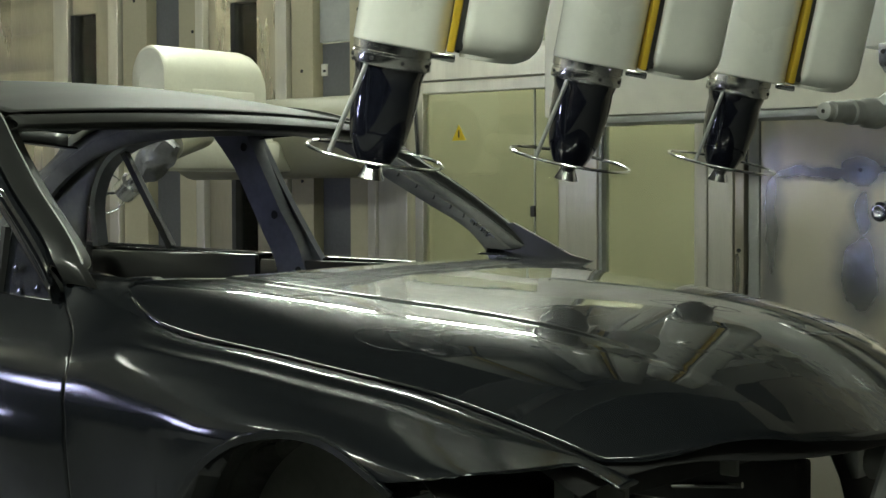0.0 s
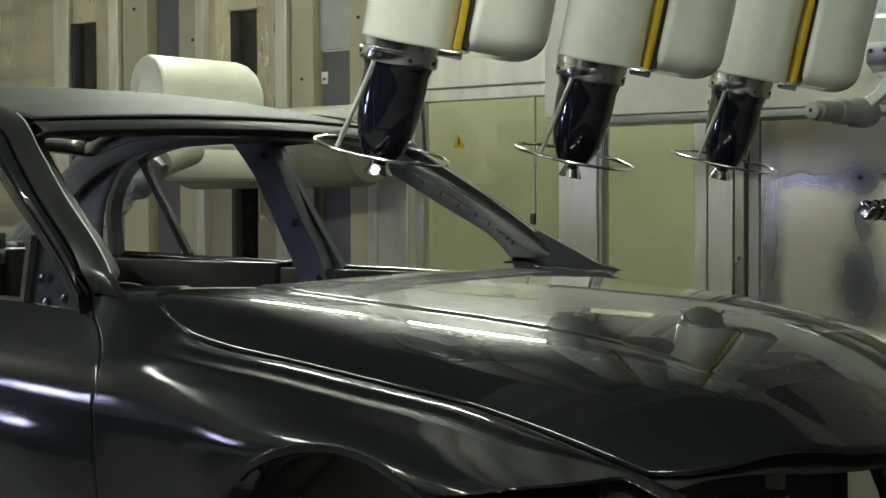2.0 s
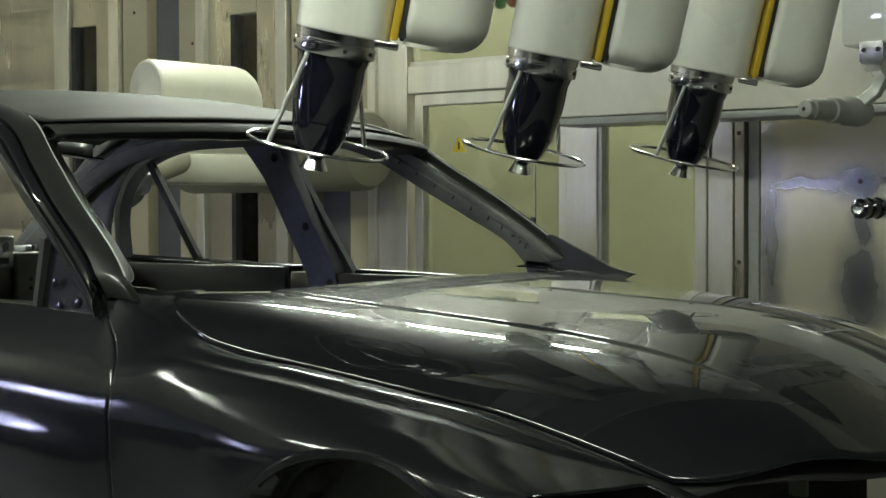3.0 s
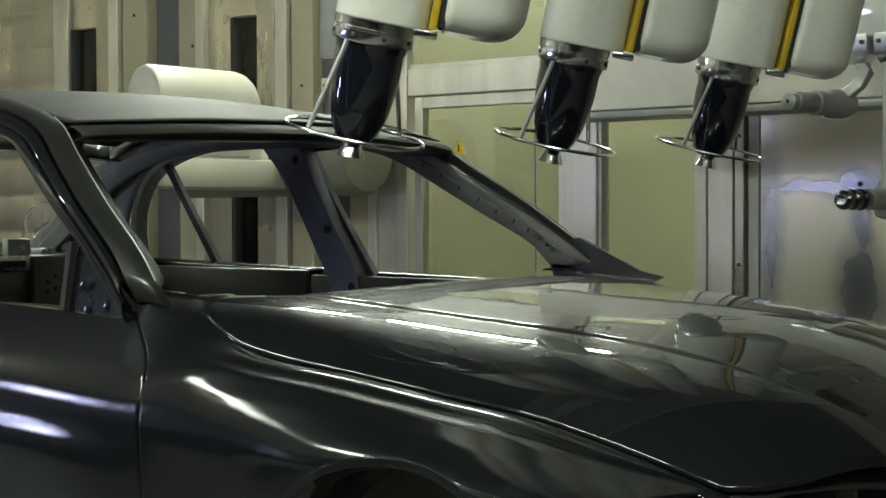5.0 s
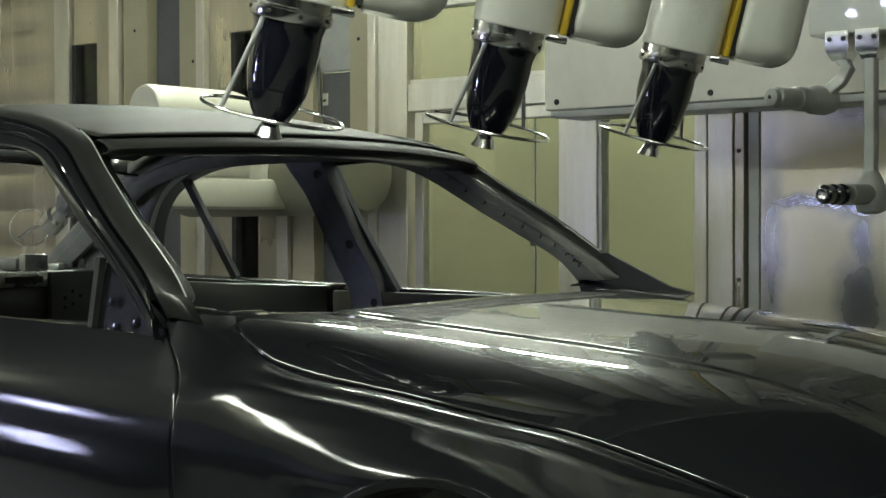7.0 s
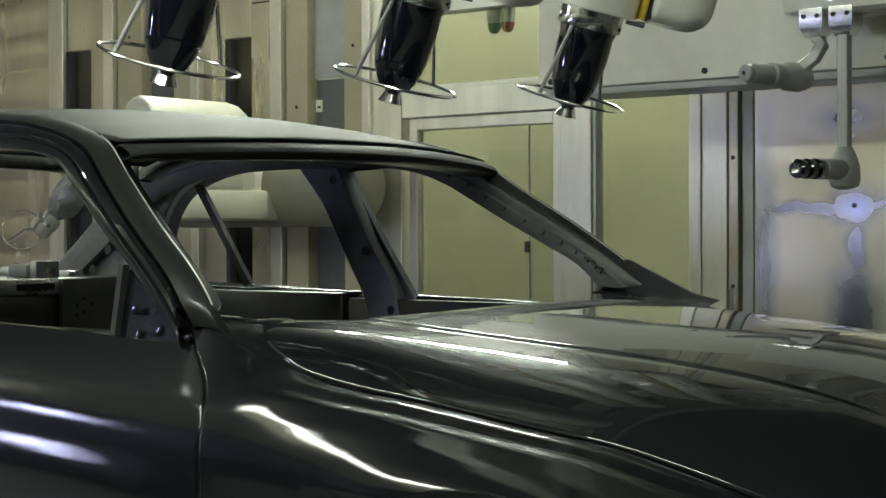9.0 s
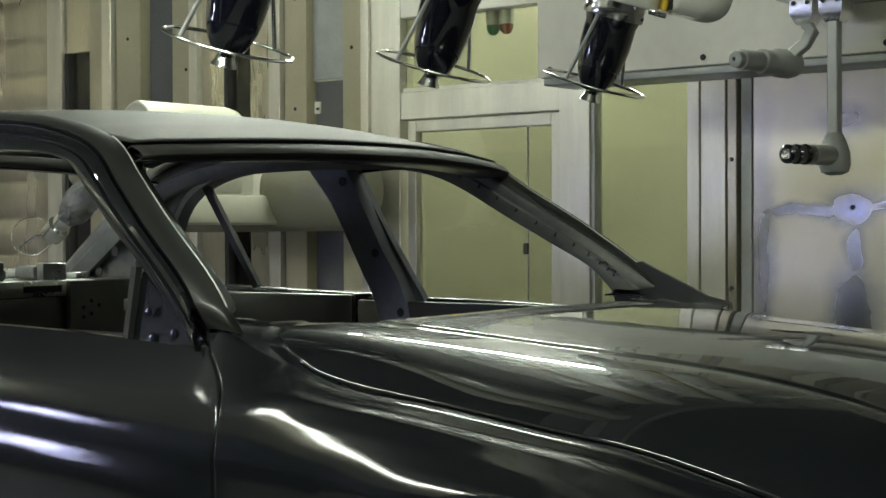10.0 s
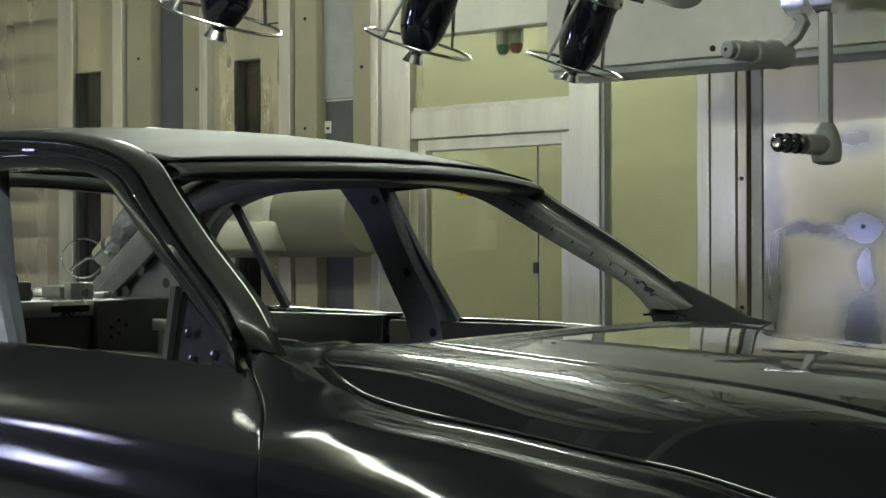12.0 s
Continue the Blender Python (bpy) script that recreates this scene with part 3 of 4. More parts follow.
def fender(car, s):
    bm = bmesh.new()
    xs = np.concatenate([np.linspace(-0.68, -0.3, 60), np.linspace(-0.29, 0.62, 84)])
    rows = []
    for x in xs:
        zt, yt, zc, yc = side_line(x)
        d = abs(x - AX)
        low = 0.2
        if d < AR:
            low = AZ + math.sqrt(AR * AR - d * d)
        if x > 0.2:
            low = max(low, float(np.interp(x, (0.2, 0.31, 0.45, 0.62), (0.66, 0.672, 0.692, 0.702))))
        low = min(low, zt - 0.006)
        r = []
        for k in range(7):
            y0 = edge_y(x) - 0.10 * step(-x, 0.47, 0.50) * step(0.585 + x, 0, 0.03)
            y = y0 + (yt - y0) * k / 7
            r.append((x, s * y, skin_z(x, y) - (0.004 if y < edge_y(x) - 1e-4 else 0)))
        u = (x + 0.68) / 0.38

        def at(z):
            e = door_edge(z) + 0.0015
            return e + (-0.3 - e) * u if x < -0.3 else x
        Y, Z = side_profile(x)
        end = max(zc, low)
        n = int(np.argmax(Z <= end)) if (Z <= end).any() else len(Z) - 1
        for q in np.linspace(0, max(n, 2), 46):
            y, z = float(np.interp(q, np.arange(len(Y)), Y)), float(np.interp(q, np.arange(len(Z)), Z))
            xx = at(z)
            if x < -0.3:
                Y2, Z2 = side_profile(round(xx, 3))
                y, z = float(np.interp(q, np.arange(len(Y2)), Y2)), float(np.interp(q, np.arange(len(Z2)), Z2))
                xx = at(z)
            r.append((xx, s * (side_y(xx, z) if z < zc + 0.1 else y), z))
        last = r[-1][2]
        for k in range(1, 17):
            z = last + (low - last) * k / 16
            r.append((at(z), s * side_y(at(z), z), z))
        rows.append(r)
    grid(bm, rows)
    bmesh.ops.remove_doubles(bm, verts=bm.verts[:], dist=2e-5)
    part("front_fender", bm, WET, car, "anthracite front fender", thick=0.004)
    # lip and liner of the wheel opening
    bm = bmesh.new()
    rows = []
    for k in range(41):
        a = radians(-20 + 220 * k / 40)
        rr = []
        for dy, dr in ((0.0, 0.004), (0.004, 0.0), (0.002, -0.012), (-0.03, -0.02), (-0.20, -0.02)):
            x, z = AX + (AR + dr) * math.cos(a), AZ + (AR + dr) * math.sin(a)
            rr.append((x, s * (side_y(AX + AR * math.cos(a), AZ + AR * math.sin(a)) + dy), z))
        rows.append(rr)
    grid(bm, [r for r in rows if r[0][0] < 0.36])
    part("arch_lip", bm, PAINT, car, thick=0.003)
    bm = bmesh.new()
    rows = [[(AX + (AR + 0.03) * math.cos(radians(a)), s * y, AZ + (AR + 0.03) * math.sin(radians(a))) for y in (0.45, 0.6, 0.84)] for a in range(-10, 191, 10)]
    grid(bm, rows)
    part("wheel_liner", bm, DARK, car, thick=0.004)


def front_door(car, s):
    xr = -1.56
    bm = bmesh.new()
    rows = []
    for w in np.linspace(0, 1, 40):
        z = 0.944 + (0.2 - 0.944) * w
        a = door_edge(z - 0.026 * (1 - w)) - 0.002
        r = []
        for u in np.linspace(0, 1, 34) ** 1.4:
            x, zz = a + (xr - a) * u, z - 0.026 * (1 - w) * (1 - u) ** 2
            r.append((x, s * side_y(x, zz), zz))
        rows.append(r)
    rows.insert(0, [(x, y - s * 0.012, z + 0.002) for x, y, z in rows[0]])
    rows.insert(0, [(x, y - s * 0.03, z - 0.01) for x, y, z in rows[0]])
    grid(bm, rows)
    d = part("front_door", bm, WET, car, "anthracite front door skin with an empty window opening", thick=0.006)
    # window frame, from the sill up the pillar and back along the roof
    rail = pillar_lines(s)[0]
    outer = [p + Vector((-0.008, s * 0.002, -0.007)) for p in curve(rail[:64], 54)]
    opening = curve([(-0.60, s * 0.815, 0.915), (-0.64, s * 0.805, 0.952), (-0.71, s * 0.79, 1.004), (-0.806, s * 0.768, 1.072), (-0.919, s * 0.744, 1.145), (-1.035, s * 0.717, 1.230),
                     (-1.10, s * 0.704, 1.275), (-1.20, s * 0.700, 1.299), (-1.36, s * 0.700, 1.309), (-1.58, s * 0.70, 1.300)], 54)
    rows = []
    for a, o in zip(outer, opening):
        rows.append([a + Vector((0, -s * 0.03, -0.01)), a, a.lerp(o, 0.16) + Vector((0.0, s * 0.008, 0.002)), a.lerp(o, 0.34) + Vector((0.0, s * 0.010, 0.002)), a.lerp(o, 0.38) + Vector((0.0, s * 0.001, 0.0)),
                     a.lerp(o, 0.52), a.lerp(o, 0.56) + Vector((0.0, s * 0.008, 0.0)), a.lerp(o, 0.8) + Vector((0.0, s * 0.010, 0.0)), o + Vector((0.0, s * 0.006, 0)), o, o + Vector((-0.004, -s * 0.03, -0.002))])
    bm = bmesh.new()
    grid(bm, rows)
    part("window_frame", bm, PAINT, d, "glossy dark door window frame", thick=0.002)
    part("frame_seal_flange", sweep(bmesh.new(), [p + Vector((0.006, -s * 0.014, 0.008)) for p in outer], round_section(0.006, 8),
                                    up=Vector((0, -s, 0.2)).normalized()), BLACK, d)
    part("rear_frame_post", sweep(bmesh.new(), curve([(-1.56, s * 0.69, 1.31), (-1.465, s * 0.72, 1.12), (-1.35, s * 0.755, 0.92)], 10),
                                  [(-0.016, -0.012), (0.016, -0.012), (0.016, 0.012), (-0.016, 0.012)], up=Vector((0, 1, 0))), PRIMER, d)
    if s < 0:
        # sail panel at the mirror
        bm = bmesh.new()
        a = [(-0.815, 0.757, 1.055), (-0.83, 0.775, 0.93), (-0.62, 0.79, 0.905), (-0.72, 0.772, 0.99)]
        for dy in (0.0, 0.014):
            for t in a:
                bm.verts.new((t[0], s * (t[1] - dy), t[2]))
        bm.verts.ensure_lookup_table()
        v = bm.verts
        bm.faces.new(v[:4]), bm.faces.new(v[4:])
        for i in range(4):
            bm.faces.new((v[i], v[(i + 1) % 4], v[4 + (i + 1) % 4], v[4 + i]))
        part("mirror_panel", bm, PAINT, d, "dark mirror mounting panel with pressed holes")
        part("front_channel", sweep(bmesh.new(), [(-0.822, s * 0.765, 1.065), (-0.83, s * 0.785, 0.9)], [(-0.007, -0.008), (0.007, -0.008), (0.007, 0.008), (-0.007, 0.008)],
                                    up=Vector((0, 1, 0))), DARK, d)
        for c in ((-0.77, 0.98), (-0.70, 0.94), (-0.76, 0.93)):
            part("boss", lathe(bmesh.new(), [(0.004, 0), (0.010, 0.001), (0.011, 0.003), (0.007, 0.004)], pose(c[0], s * 0.785, c[1], 90 * s), n=16), PAINT, d)
    part("inner_panel", boxed(xr, -0.62, s * 0.70, s * 0.73, 0.25, 0.932, bevel=0.006), SATIN, d)


def rear_side(car, s):
    bm = bmesh.new()
    rows = []
    for w in np.linspace(0, 1, 24):
        z = 0.95 + (0.2 - 0.95) * w
        rows.append([(-1.565 + (-2.45 + 1.565) * u, s * side_y(-1.565 - 0.885 * u, z - 0.004), z + 0.02 * u * (1 - w)) for u in np.linspace(0, 1, 14)])
    grid(bm, rows)
    d = part("rear_door", bm, WET, car, "anthracite rear door skin with an empty window opening", thick=0.02)
    part("inner_panel", boxed(-2.4, -1.6, s * 0.72, s * 0.74, 0.25, 0.945, bevel=0.006), SATIN, d)
    path = curve([(-1.60, s * 0.70, 1.335), (-1.85, s * 0.695, 1.34), (-2.1, s * 0.70, 1.315), (-2.28, s * 0.715, 1.245), (-2.38, s * 0.735, 1.12), (-2.40, s * 0.76, 0.96)], 30)
    part("window_frame", sweep(bmesh.new(), path, [(-0.015, -0.022), (0.015, -0.022), (0.015, 0.022), (-0.015, 0.022)], up=Vector((0, -s, 0.2)).normalized()), PRIMER, d)
    part("quarter_divider", sweep(bmesh.new(), [(-2.20, s * 0.70, 1.28), (-2.0, s * 0.73, 0.96)], [(-0.012, -0.01), (0.012, -0.01), (0.012, 0.01), (-0.012, 0.01)],
                                  up=Vector((0, 1, 0))), DARK, d)
    bm = bmesh.new()
    rows = []
    for w in np.linspace(0, 1, 18):
        z = 0.97 + (0.3 - 0.97) * w
        rows.append([(-2.455 - 1.1 * u, s * (side_y(-2.0, z - 0.02) - 0.06 * u * u), z + 0.02 * math.sin(u * 3)) for u in np.linspace(0, 1, 14)])
    grid(bm, rows)
    part("rear_quarter", bm, PAINT, car, thick=0.01)
    bm = bmesh.new()
    top = curve([(-2.14, s * 0.635, 1.385), (-2.34, s * 0.645, 1.37), (-2.50, s * 0.66, 1.275), (-2.75, s * 0.69, 1.10), (-2.97, s * 0.71, 0.97)], 14)
    low = curve([(-2.14, s * 0.65, 1.30), (-2.26, s * 0.66, 1.245), (-2.36, s * 0.68, 1.12), (-2.40, s * 0.70, 1.0), (-2.42, s * 0.71, 0.90)], 14)
    grid(bm, [[p.lerp(q, k / 6) for k in range(7)] for p, q in zip(top, low)])
    c = part("rear_pillar_panel", bm, INNER, car, "bare rear pillar panel with holes", thick=0.006)
    for x, z in ((-2.47, 1.16), (-2.58, 1.07), (-2.46, 1.03), (-2.66, 1.0)):
        part("hole", lathe(bmesh.new(), [(0.003, 0.0), (0.016, 0.001), (0.017, 0.004)], pose(x, s * (0.668 - 0.02), z, 90 * s), n=12), DARK, c)


def pillar_lines(s):
    """The outer edge of the pillar and roof rail at the doors, the ditch line at the glass and the line of the inner edge."""
    ditch = curve([(-0.575, s * 0.766, 0.990), (-0.612, s * 0.757, 1.028), (-0.665, s * 0.745, 1.070), (-0.776, s * 0.720, 1.147), (-0.918, s * 0.672, 1.240),
                   (-1.040, s * 0.632, 1.321), (-1.20, s * 0.614, 1.369), (-1.4, s * 0.609, 1.393), (-1.7, s * 0.608, 1.405), (-2.0, s * 0.61, 1.392), (-2.25, s * 0.62, 1.345),
                   (-2.5, s * 0.645, 1.250), (-2.75, s * 0.675, 1.100), (-2.95, s * 0.695, 0.970)], 104)
    inner = curve([(-0.685, s * 0.712, 0.975), (-0.715, s * 0.702, 1.012), (-0.755, s * 0.69, 1.048), (-0.85, s * 0.672, 1.100), (-0.985, s * 0.640, 1.178), (-1.125, s * 0.600, 1.262),
                   (-1.25, s * 0.590, 1.298), (-1.4, s * 0.588, 1.308), (-1.7, s * 0.588, 1.312), (-2.0, s * 0.59, 1.300), (-2.22, s * 0.60, 1.260), (-2.42, s * 0.625, 1.180),
                   (-2.66, s * 0.655, 1.040), (-2.86, s * 0.675, 0.93)], 104)
    rail = []
    for i, g in enumerate(ditch):
        k = min(i / 40, 1)
        rail.append(g + Vector((-0.046 * (1 - k) - 0.004, s * (0.030 + 0.022 * k), 0.010 - 0.024 * k)))
    return rail, ditch, inner


def pillar(car, s):
    rail, ditch, inner_edge = pillar_lines(s)
    skin, inner = [], []
    for i, (d, g, q) in enumerate(zip(rail, ditch, inner_edge)):
        k = min(i / 40, 1)
        f = g + Vector((0.016 * (1 - k) - 0.004, -s * (0.025 + 0.012 * k), -0.017 - 0.004 * k)) * min(1, 0.35 + i / 8)
        out = (g + d) / 2 + Vector((0.001, s * 0.003, 0.002))
        skin.append([f, f.lerp(g, 0.8) + Vector((0, 0, -0.006)), g + Vector((0, -s * 0.001, -0.005)), g, g.lerp(out, 0.5) + Vector((0, s * 0.001, 0.0015)), out,
                     out.lerp(d, 0.5) + Vector((0, s * 0.0015, 0.001)), d, d + Vector((-0.004, -s * 0.005, -0.006)), d + Vector((-0.008, -s * 0.022, -0.016))])
        inner.append([d + Vector((-0.008, -s * 0.022, -0.016)), d.lerp(q, 0.5) + Vector((-0.012, s * 0.004, -0.012)), q + Vector((0, s * 0.012, 0)), q, q + Vector((0.010, -s * 0.006, 0.007)),
                      q.lerp(f, 0.40) + Vector((0.0, -s * 0.010, 0.0)), q.lerp(f, 0.55) + Vector((0.0, -s * 0.010, 0.0)), q.lerp(f, 0.62) + Vector((0.0, -s * 0.004, 0.0)),
                      q.lerp(f, 0.85) + Vector((0.0, -s * 0.005, 0.0)), f])
    for rows in (skin, inner):
        for _ in range(3):
            rows[1:-1] = [[(a + 2 * b + c) / 4 for a, b, c in zip(*rows[i - 1:i + 2])] for i in range(1, len(rows) - 1)]
    skin.insert(0, [p + Vector((0.030, -s * 0.006, -0.045)) for p in skin[0]])
    bm = bmesh.new()
    grid(bm, skin)
    part("side_pillar", bm, SATIN, car, "anthracite windscreen pillar and roof rail", thick=0.002)
    # The highlight along the ditch edge is put into a light grey strip.
    part("ditch_highlight", sweep(bmesh.new(), [p + Vector((0.001, -s * 0.001, 0.001)) for p in ditch[1:42]], round_section(0.002, 6)), GREY, car, "thin pale line painted as the highlight of the ditch edge")
    bm = bmesh.new()
    grid(bm, inner)
    ri = part("pillar_inner", bm, INNER, car, "dark primed inner pillar with holes", thick=0.002)
    for i in range(10, 62, 3):
        p = inner[i][5].lerp(inner[i][6], 0.3 + 0.4 * ((i * 7) % 5) / 5)
        part("hole", lathe(bmesh.new(), [(0.003, 0.0), (0.006, 0.001), (0.007, 0.003)], Matrix.Translation(p) @ pose(0, 0, 0, 75 * s, 0, -20 * s), n=10), DARK, ri)
    for i in (8, 10, 12, 14, 16) if s > 0 else ():
        p = inner[i][5].lerp(inner[i][6], 0.5)
        part("clip", tube(curve([p + Vector((0.01, -s * 0.004, 0.0)), p + Vector((0.0, -s * 0.012, 0.012)), p + Vector((-0.012, -s * 0.004, 0.004))], 6), 0.0025, 6), CHROME if i % 4 else PRIMER, ri)
    # gusset between the header and the rail
    rows = []
    for j in range(7):
        u = 0.78 + 0.22 * j / 6
        a = Vector((-0.839 - 0.125 * u * u, s * u * 0.632, 1.296 - 0.018 * u * u))
        b = inner[47 - round(j * 11 / 6)][-1]
        rows.append([a, a.lerp(b, 0.5), b])
    bm = bmesh.new()
    grid(bm, rows)
    part("corner_gusset", bm, SATIN, car, thick=0.003)
    # foot bracket of the pillar
    if s > 0:
        bm = bmesh.new()
        pts = [(-0.76, 0.735, 1.03), (-0.71, 0.735, 0.99), (-0.675, 0.735, 0.90), (-0.47, 0.74, 0.90), (-0.36, 0.745, 0.952), (-0.43, 0.745, 0.967), (-0.503, 0.745, 1.0), (-0.62, 0.745, 1.052)]
        for dy in (0, 0.012):
            for q in pts:
                bm.verts.new((q[0], s * (q[1] + dy), q[2]))
        bm.verts.ensure_lookup_table()
        v, n = bm.verts, len(pts)
        bm.faces.new(v[:n]), bm.faces.new(v[n:])
        for i in range(n):
            bm.faces.new((v[i], v[(i + 1) % n], v[n + (i + 1) % n], v[n + i]))
        part("pillar_foot", bm, SATIN, car)
    # centre pillar
    bp = curve([(-1.62, s * 0.64, 1.36), (-1.56, s * 0.665, 1.24), (-1.49, s * 0.70, 1.07), (-1.42, s * 0.73, 0.9), (-1.40, s * 0.75, 0.6)], 16)
    kk = [1.3 - 0.3 * min(i / 4, 1) + 0.25 * max(0, (i - 8) / 8) for i in range(17)]
    b = part("centre_pillar", sweep(bmesh.new(), bp, [(-0.05, -0.03), (0.05, -0.03), (0.055, 0.0), (0.045, 0.03), (-0.045, 0.03), (-0.055, 0.0)], up=Vector((0, 1, 0)), scale=kk),
             PRIMER, car, "bluish primed centre pillar")
    for i in (3, 8, 12):
        part("hole", lathe(bmesh.new(), [(0.003, 0.0), (0.012, 0.001), (0.013, 0.004)], Matrix.Translation(bp[i] + Vector((0.03, -s * 0.032, 0))) @ pose(0, 0, 0, 90 * s), n=12), DARK, b)


def roof(car):
    RX, RZ = (-0.86, -0.95, -1.1, -1.35, -1.7, -2.0, -2.3, -2.5), (1.331, 1.355, 1.387, 1.421, 1.446, 1.438, 1.399, 1.34)
    bm = bmesh.new()
    rows = []
    for v in np.linspace(0, 1, 34):
        r = []
        for u in np.linspace(-1, 1, 41):
            x0 = -0.875 - 0.125 * abs(u) ** 2
            x1 = -2.42 + 0.05 * abs(u) ** 2
            x = x0 + (x1 - x0) * v ** 1.15
            xm = -0.875 + (x1 + 0.875) * v ** 1.15
            r.append((x, u * 0.628, soft_table(xm, RX[::-1], RZ[::-1]) - (0.018 + 0.024 * min(1, 4 * v)) * u * u))
        rows.append(r)
    grid(bm, rows)
    part("roof_panel", bm, FRESH, car, "satin anthracite roof panel still wet from spraying", thick=0.003)
    for x, w, z in ((-0.905, 0.10, 1.319), (-1.6, 0.06, 1.393), (-2.36, 0.10, 1.348)):
        bm = bmesh.new()
        rows = []
        for u in np.linspace(-1, 1, 25):
            xo = x - (0.125 * u * u if x > -1 else -0.05 * u * u)
            zo = z - (0.018 if x > -1 else 0.038) * u * u
            rows.append([(xo + dx, u * 0.632, zo + dz) for dx, dz in ((0.064 if x > -1 else 0.016, -0.024), (0.02, -0.030), (-w * 0.4, -0.030), (-w, -0.016), (-w, 0.03))])
        grid(bm, rows)
        part("roof_bow", bm, SATIN, car, "dark primed roof cross member", thick=0.004)


    bm = bmesh.new()
    rows = []
    for u in np.linspace(-1, 1, 41):
        x, z = -0.873 - 0.125 * u * u, 1.331 - 0.018 * u * u
        rows.append([(x + dx, u * 0.632, z + dz) for dx, dz in ((-0.012, -0.012), (0.003, -0.004), (0.018, -0.010), (0.032, -0.017), (0.040, -0.026), (0.034, -0.036))])
    grid(bm, rows)
    part("windscreen_header", bm, FRESH, car, "satin painted header above the windscreen opening", thick=0.003)


def inside(car):
    for y in (-0.45, 0.45):
        part("carrier_runner", boxed(-3.2, 0.9, y - 0.05, y + 0.05, -0.35, -0.27, bevel=0.01), GREY, car, "steel carrier runner under the body")
        for x in (-2.6, -0.3):
            part("carrier_post", boxed(x - 0.04, x + 0.04, y - 0.04, y + 0.04, -0.27, 0.225, bevel=0.006), GREY, car)
    part("floor_pan", boxed(-2.9, -0.5, -0.72, 0.72, 0.22, 0.26, bevel=0.01), INNER, car)
    part("bulkhead", boxed(-0.56, -0.53, -0.70, 0.70, 0.26, 0.90, bevel=0.01), INNER, car)
    bm = bmesh.new()
    rows = []
    for u in np.linspace(-1, 1, 25):
        x = -0.36 - 0.17 * abs(u) ** 2.2
        rows.append([(x - 0.02, u * 0.66, 0.925), (x - 0.06, u * 0.66, 0.935), (x - 0.10, u * 0.66, 0.92), (x - 0.14, u * 0.66, 0.92), (x - 0.16, u * 0.66, 0.87)])
    grid(bm, rows)
    part("cowl", bm, PRIMER, car, "dark scuttle panel under the windscreen opening", thick=0.004)
    part("dash_rail", tube([(-0.80, -0.70, 0.86), (-0.80, 0.70, 0.86)], 0.025), INNER, car)
    sh = part("parcel_shelf", boxed(-3.05, -2.42, -0.62, 0.62, 0.955, 0.985, bevel=0.006), SILVER, car, "bare zinc parcel shelf")
    part("seat_bulkhead", boxed(-2.46, -2.42, -0.68, 0.68, 0.3, 0.940, bevel=0.01), SATIN, car)
    for x, y, w, h in ((-2.8, 0.45, 0.07, 0.05), (-2.62, 0.36, 0.05, 0.07), (-2.7, 0.2, 0.09, 0.035), (-2.55, 0.12, 0.04, 0.06), (-2.85, 0.05, 0.06, 0.05), (-2.6, -0.15, 0.08, 0.04)):
        part("shelf_bracket", boxed(x - w, x + w, y - 0.05, y + 0.05, 0.985, 0.985 + 0.6 * h, bevel=0.012), SILVER if w > 0.06 else INNER, sh)
    for x, y in ((-2.52, 0.28), (-2.52, 0.0), (-2.52, -0.3)):
        part("shelf_slot", boxed(x - 0.03, x + 0.03, y - 0.06, y + 0.06, 0.984, 0.988), DARK, sh)
    part("shelf_rail", boxed(-2.47, -2.405, -0.66, 0.31, 0.938, 0.986, bevel=0.004), SILVER, sh, "bare zinc shelf rail")
    for y in (-0.35, 0.22):
        part("rail_slot", boxed(-2.4045, -2.402, y - 0.07, y + 0.07, 0.951, 0.971), DARK, car)
    part("rear_side_plate", boxed(-2.44, -2.40, 0.32, 0.64, 0.80, 0.984, bevel=0.006), INNER, car, "bare plate with punched holes")
    for y, z in ((0.37, 0.90), (0.40, 0.92), (0.40, 0.88), (0.43, 0.905), (0.37, 0.87)):
        part("hole", lathe(bmesh.new(), [(0.002, 0.0), (0.006, 0.0005), (0.0065, 0.002)], pose(-2.40, y, z, 0, 90, 0), n=10), DARK, car)
    rng = random.Random(4)
    for k in range(14):
        x, y, h = -2.9 + 0.46 * rng.random(), -0.5 + 1.0 * rng.random(), 0.02 + 0.045 * rng.random()
        b = part("shelf_clip", boxed(-0.025 - 0.02 * rng.random(), 0.03, -0.03, 0.03 + 0.03 * rng.random(), 0.0, h, bevel=0.006), SILVER if k % 3 else INNER, sh)
        b.matrix_local = pose(x, y, 0.9845, 0, 0, rng.uniform(-40, 40))
    part("belt_bracket", boxed(-2.14, -2.04, 0.31, 0.33, 0.90, 0.935, bevel=0.003), SILVER, car, "small bare metal bracket")
    part("bracket_stem", boxed(-2.11, -2.08, 0.305, 0.33, 0.25, 0.90, bevel=0.003), INNER, car)
    part("rear_window_rail", tube(curve([(-2.98, -0.68, 0.97), (-3.06, 0.0, 0.99), (-2.98, 0.68, 0.97)], 12), 0.03), PAINT, car)
    bm = bmesh.new()
    grid(bm, [[(-3.04 - 0.5 * v, u * 0.7, 0.975 - 0.02 * v) for u in np.linspace(-1, 1, 8)] for v in np.linspace(0, 1, 6)])
    part("boot_lid", bm, PAINT, car, thick=0.01)
    # front structure under the open nose
    part("radiator_support", boxed(0.50, 0.54, -0.62, 0.62, 0.62, 0.66, bevel=0.006), DARK, car)
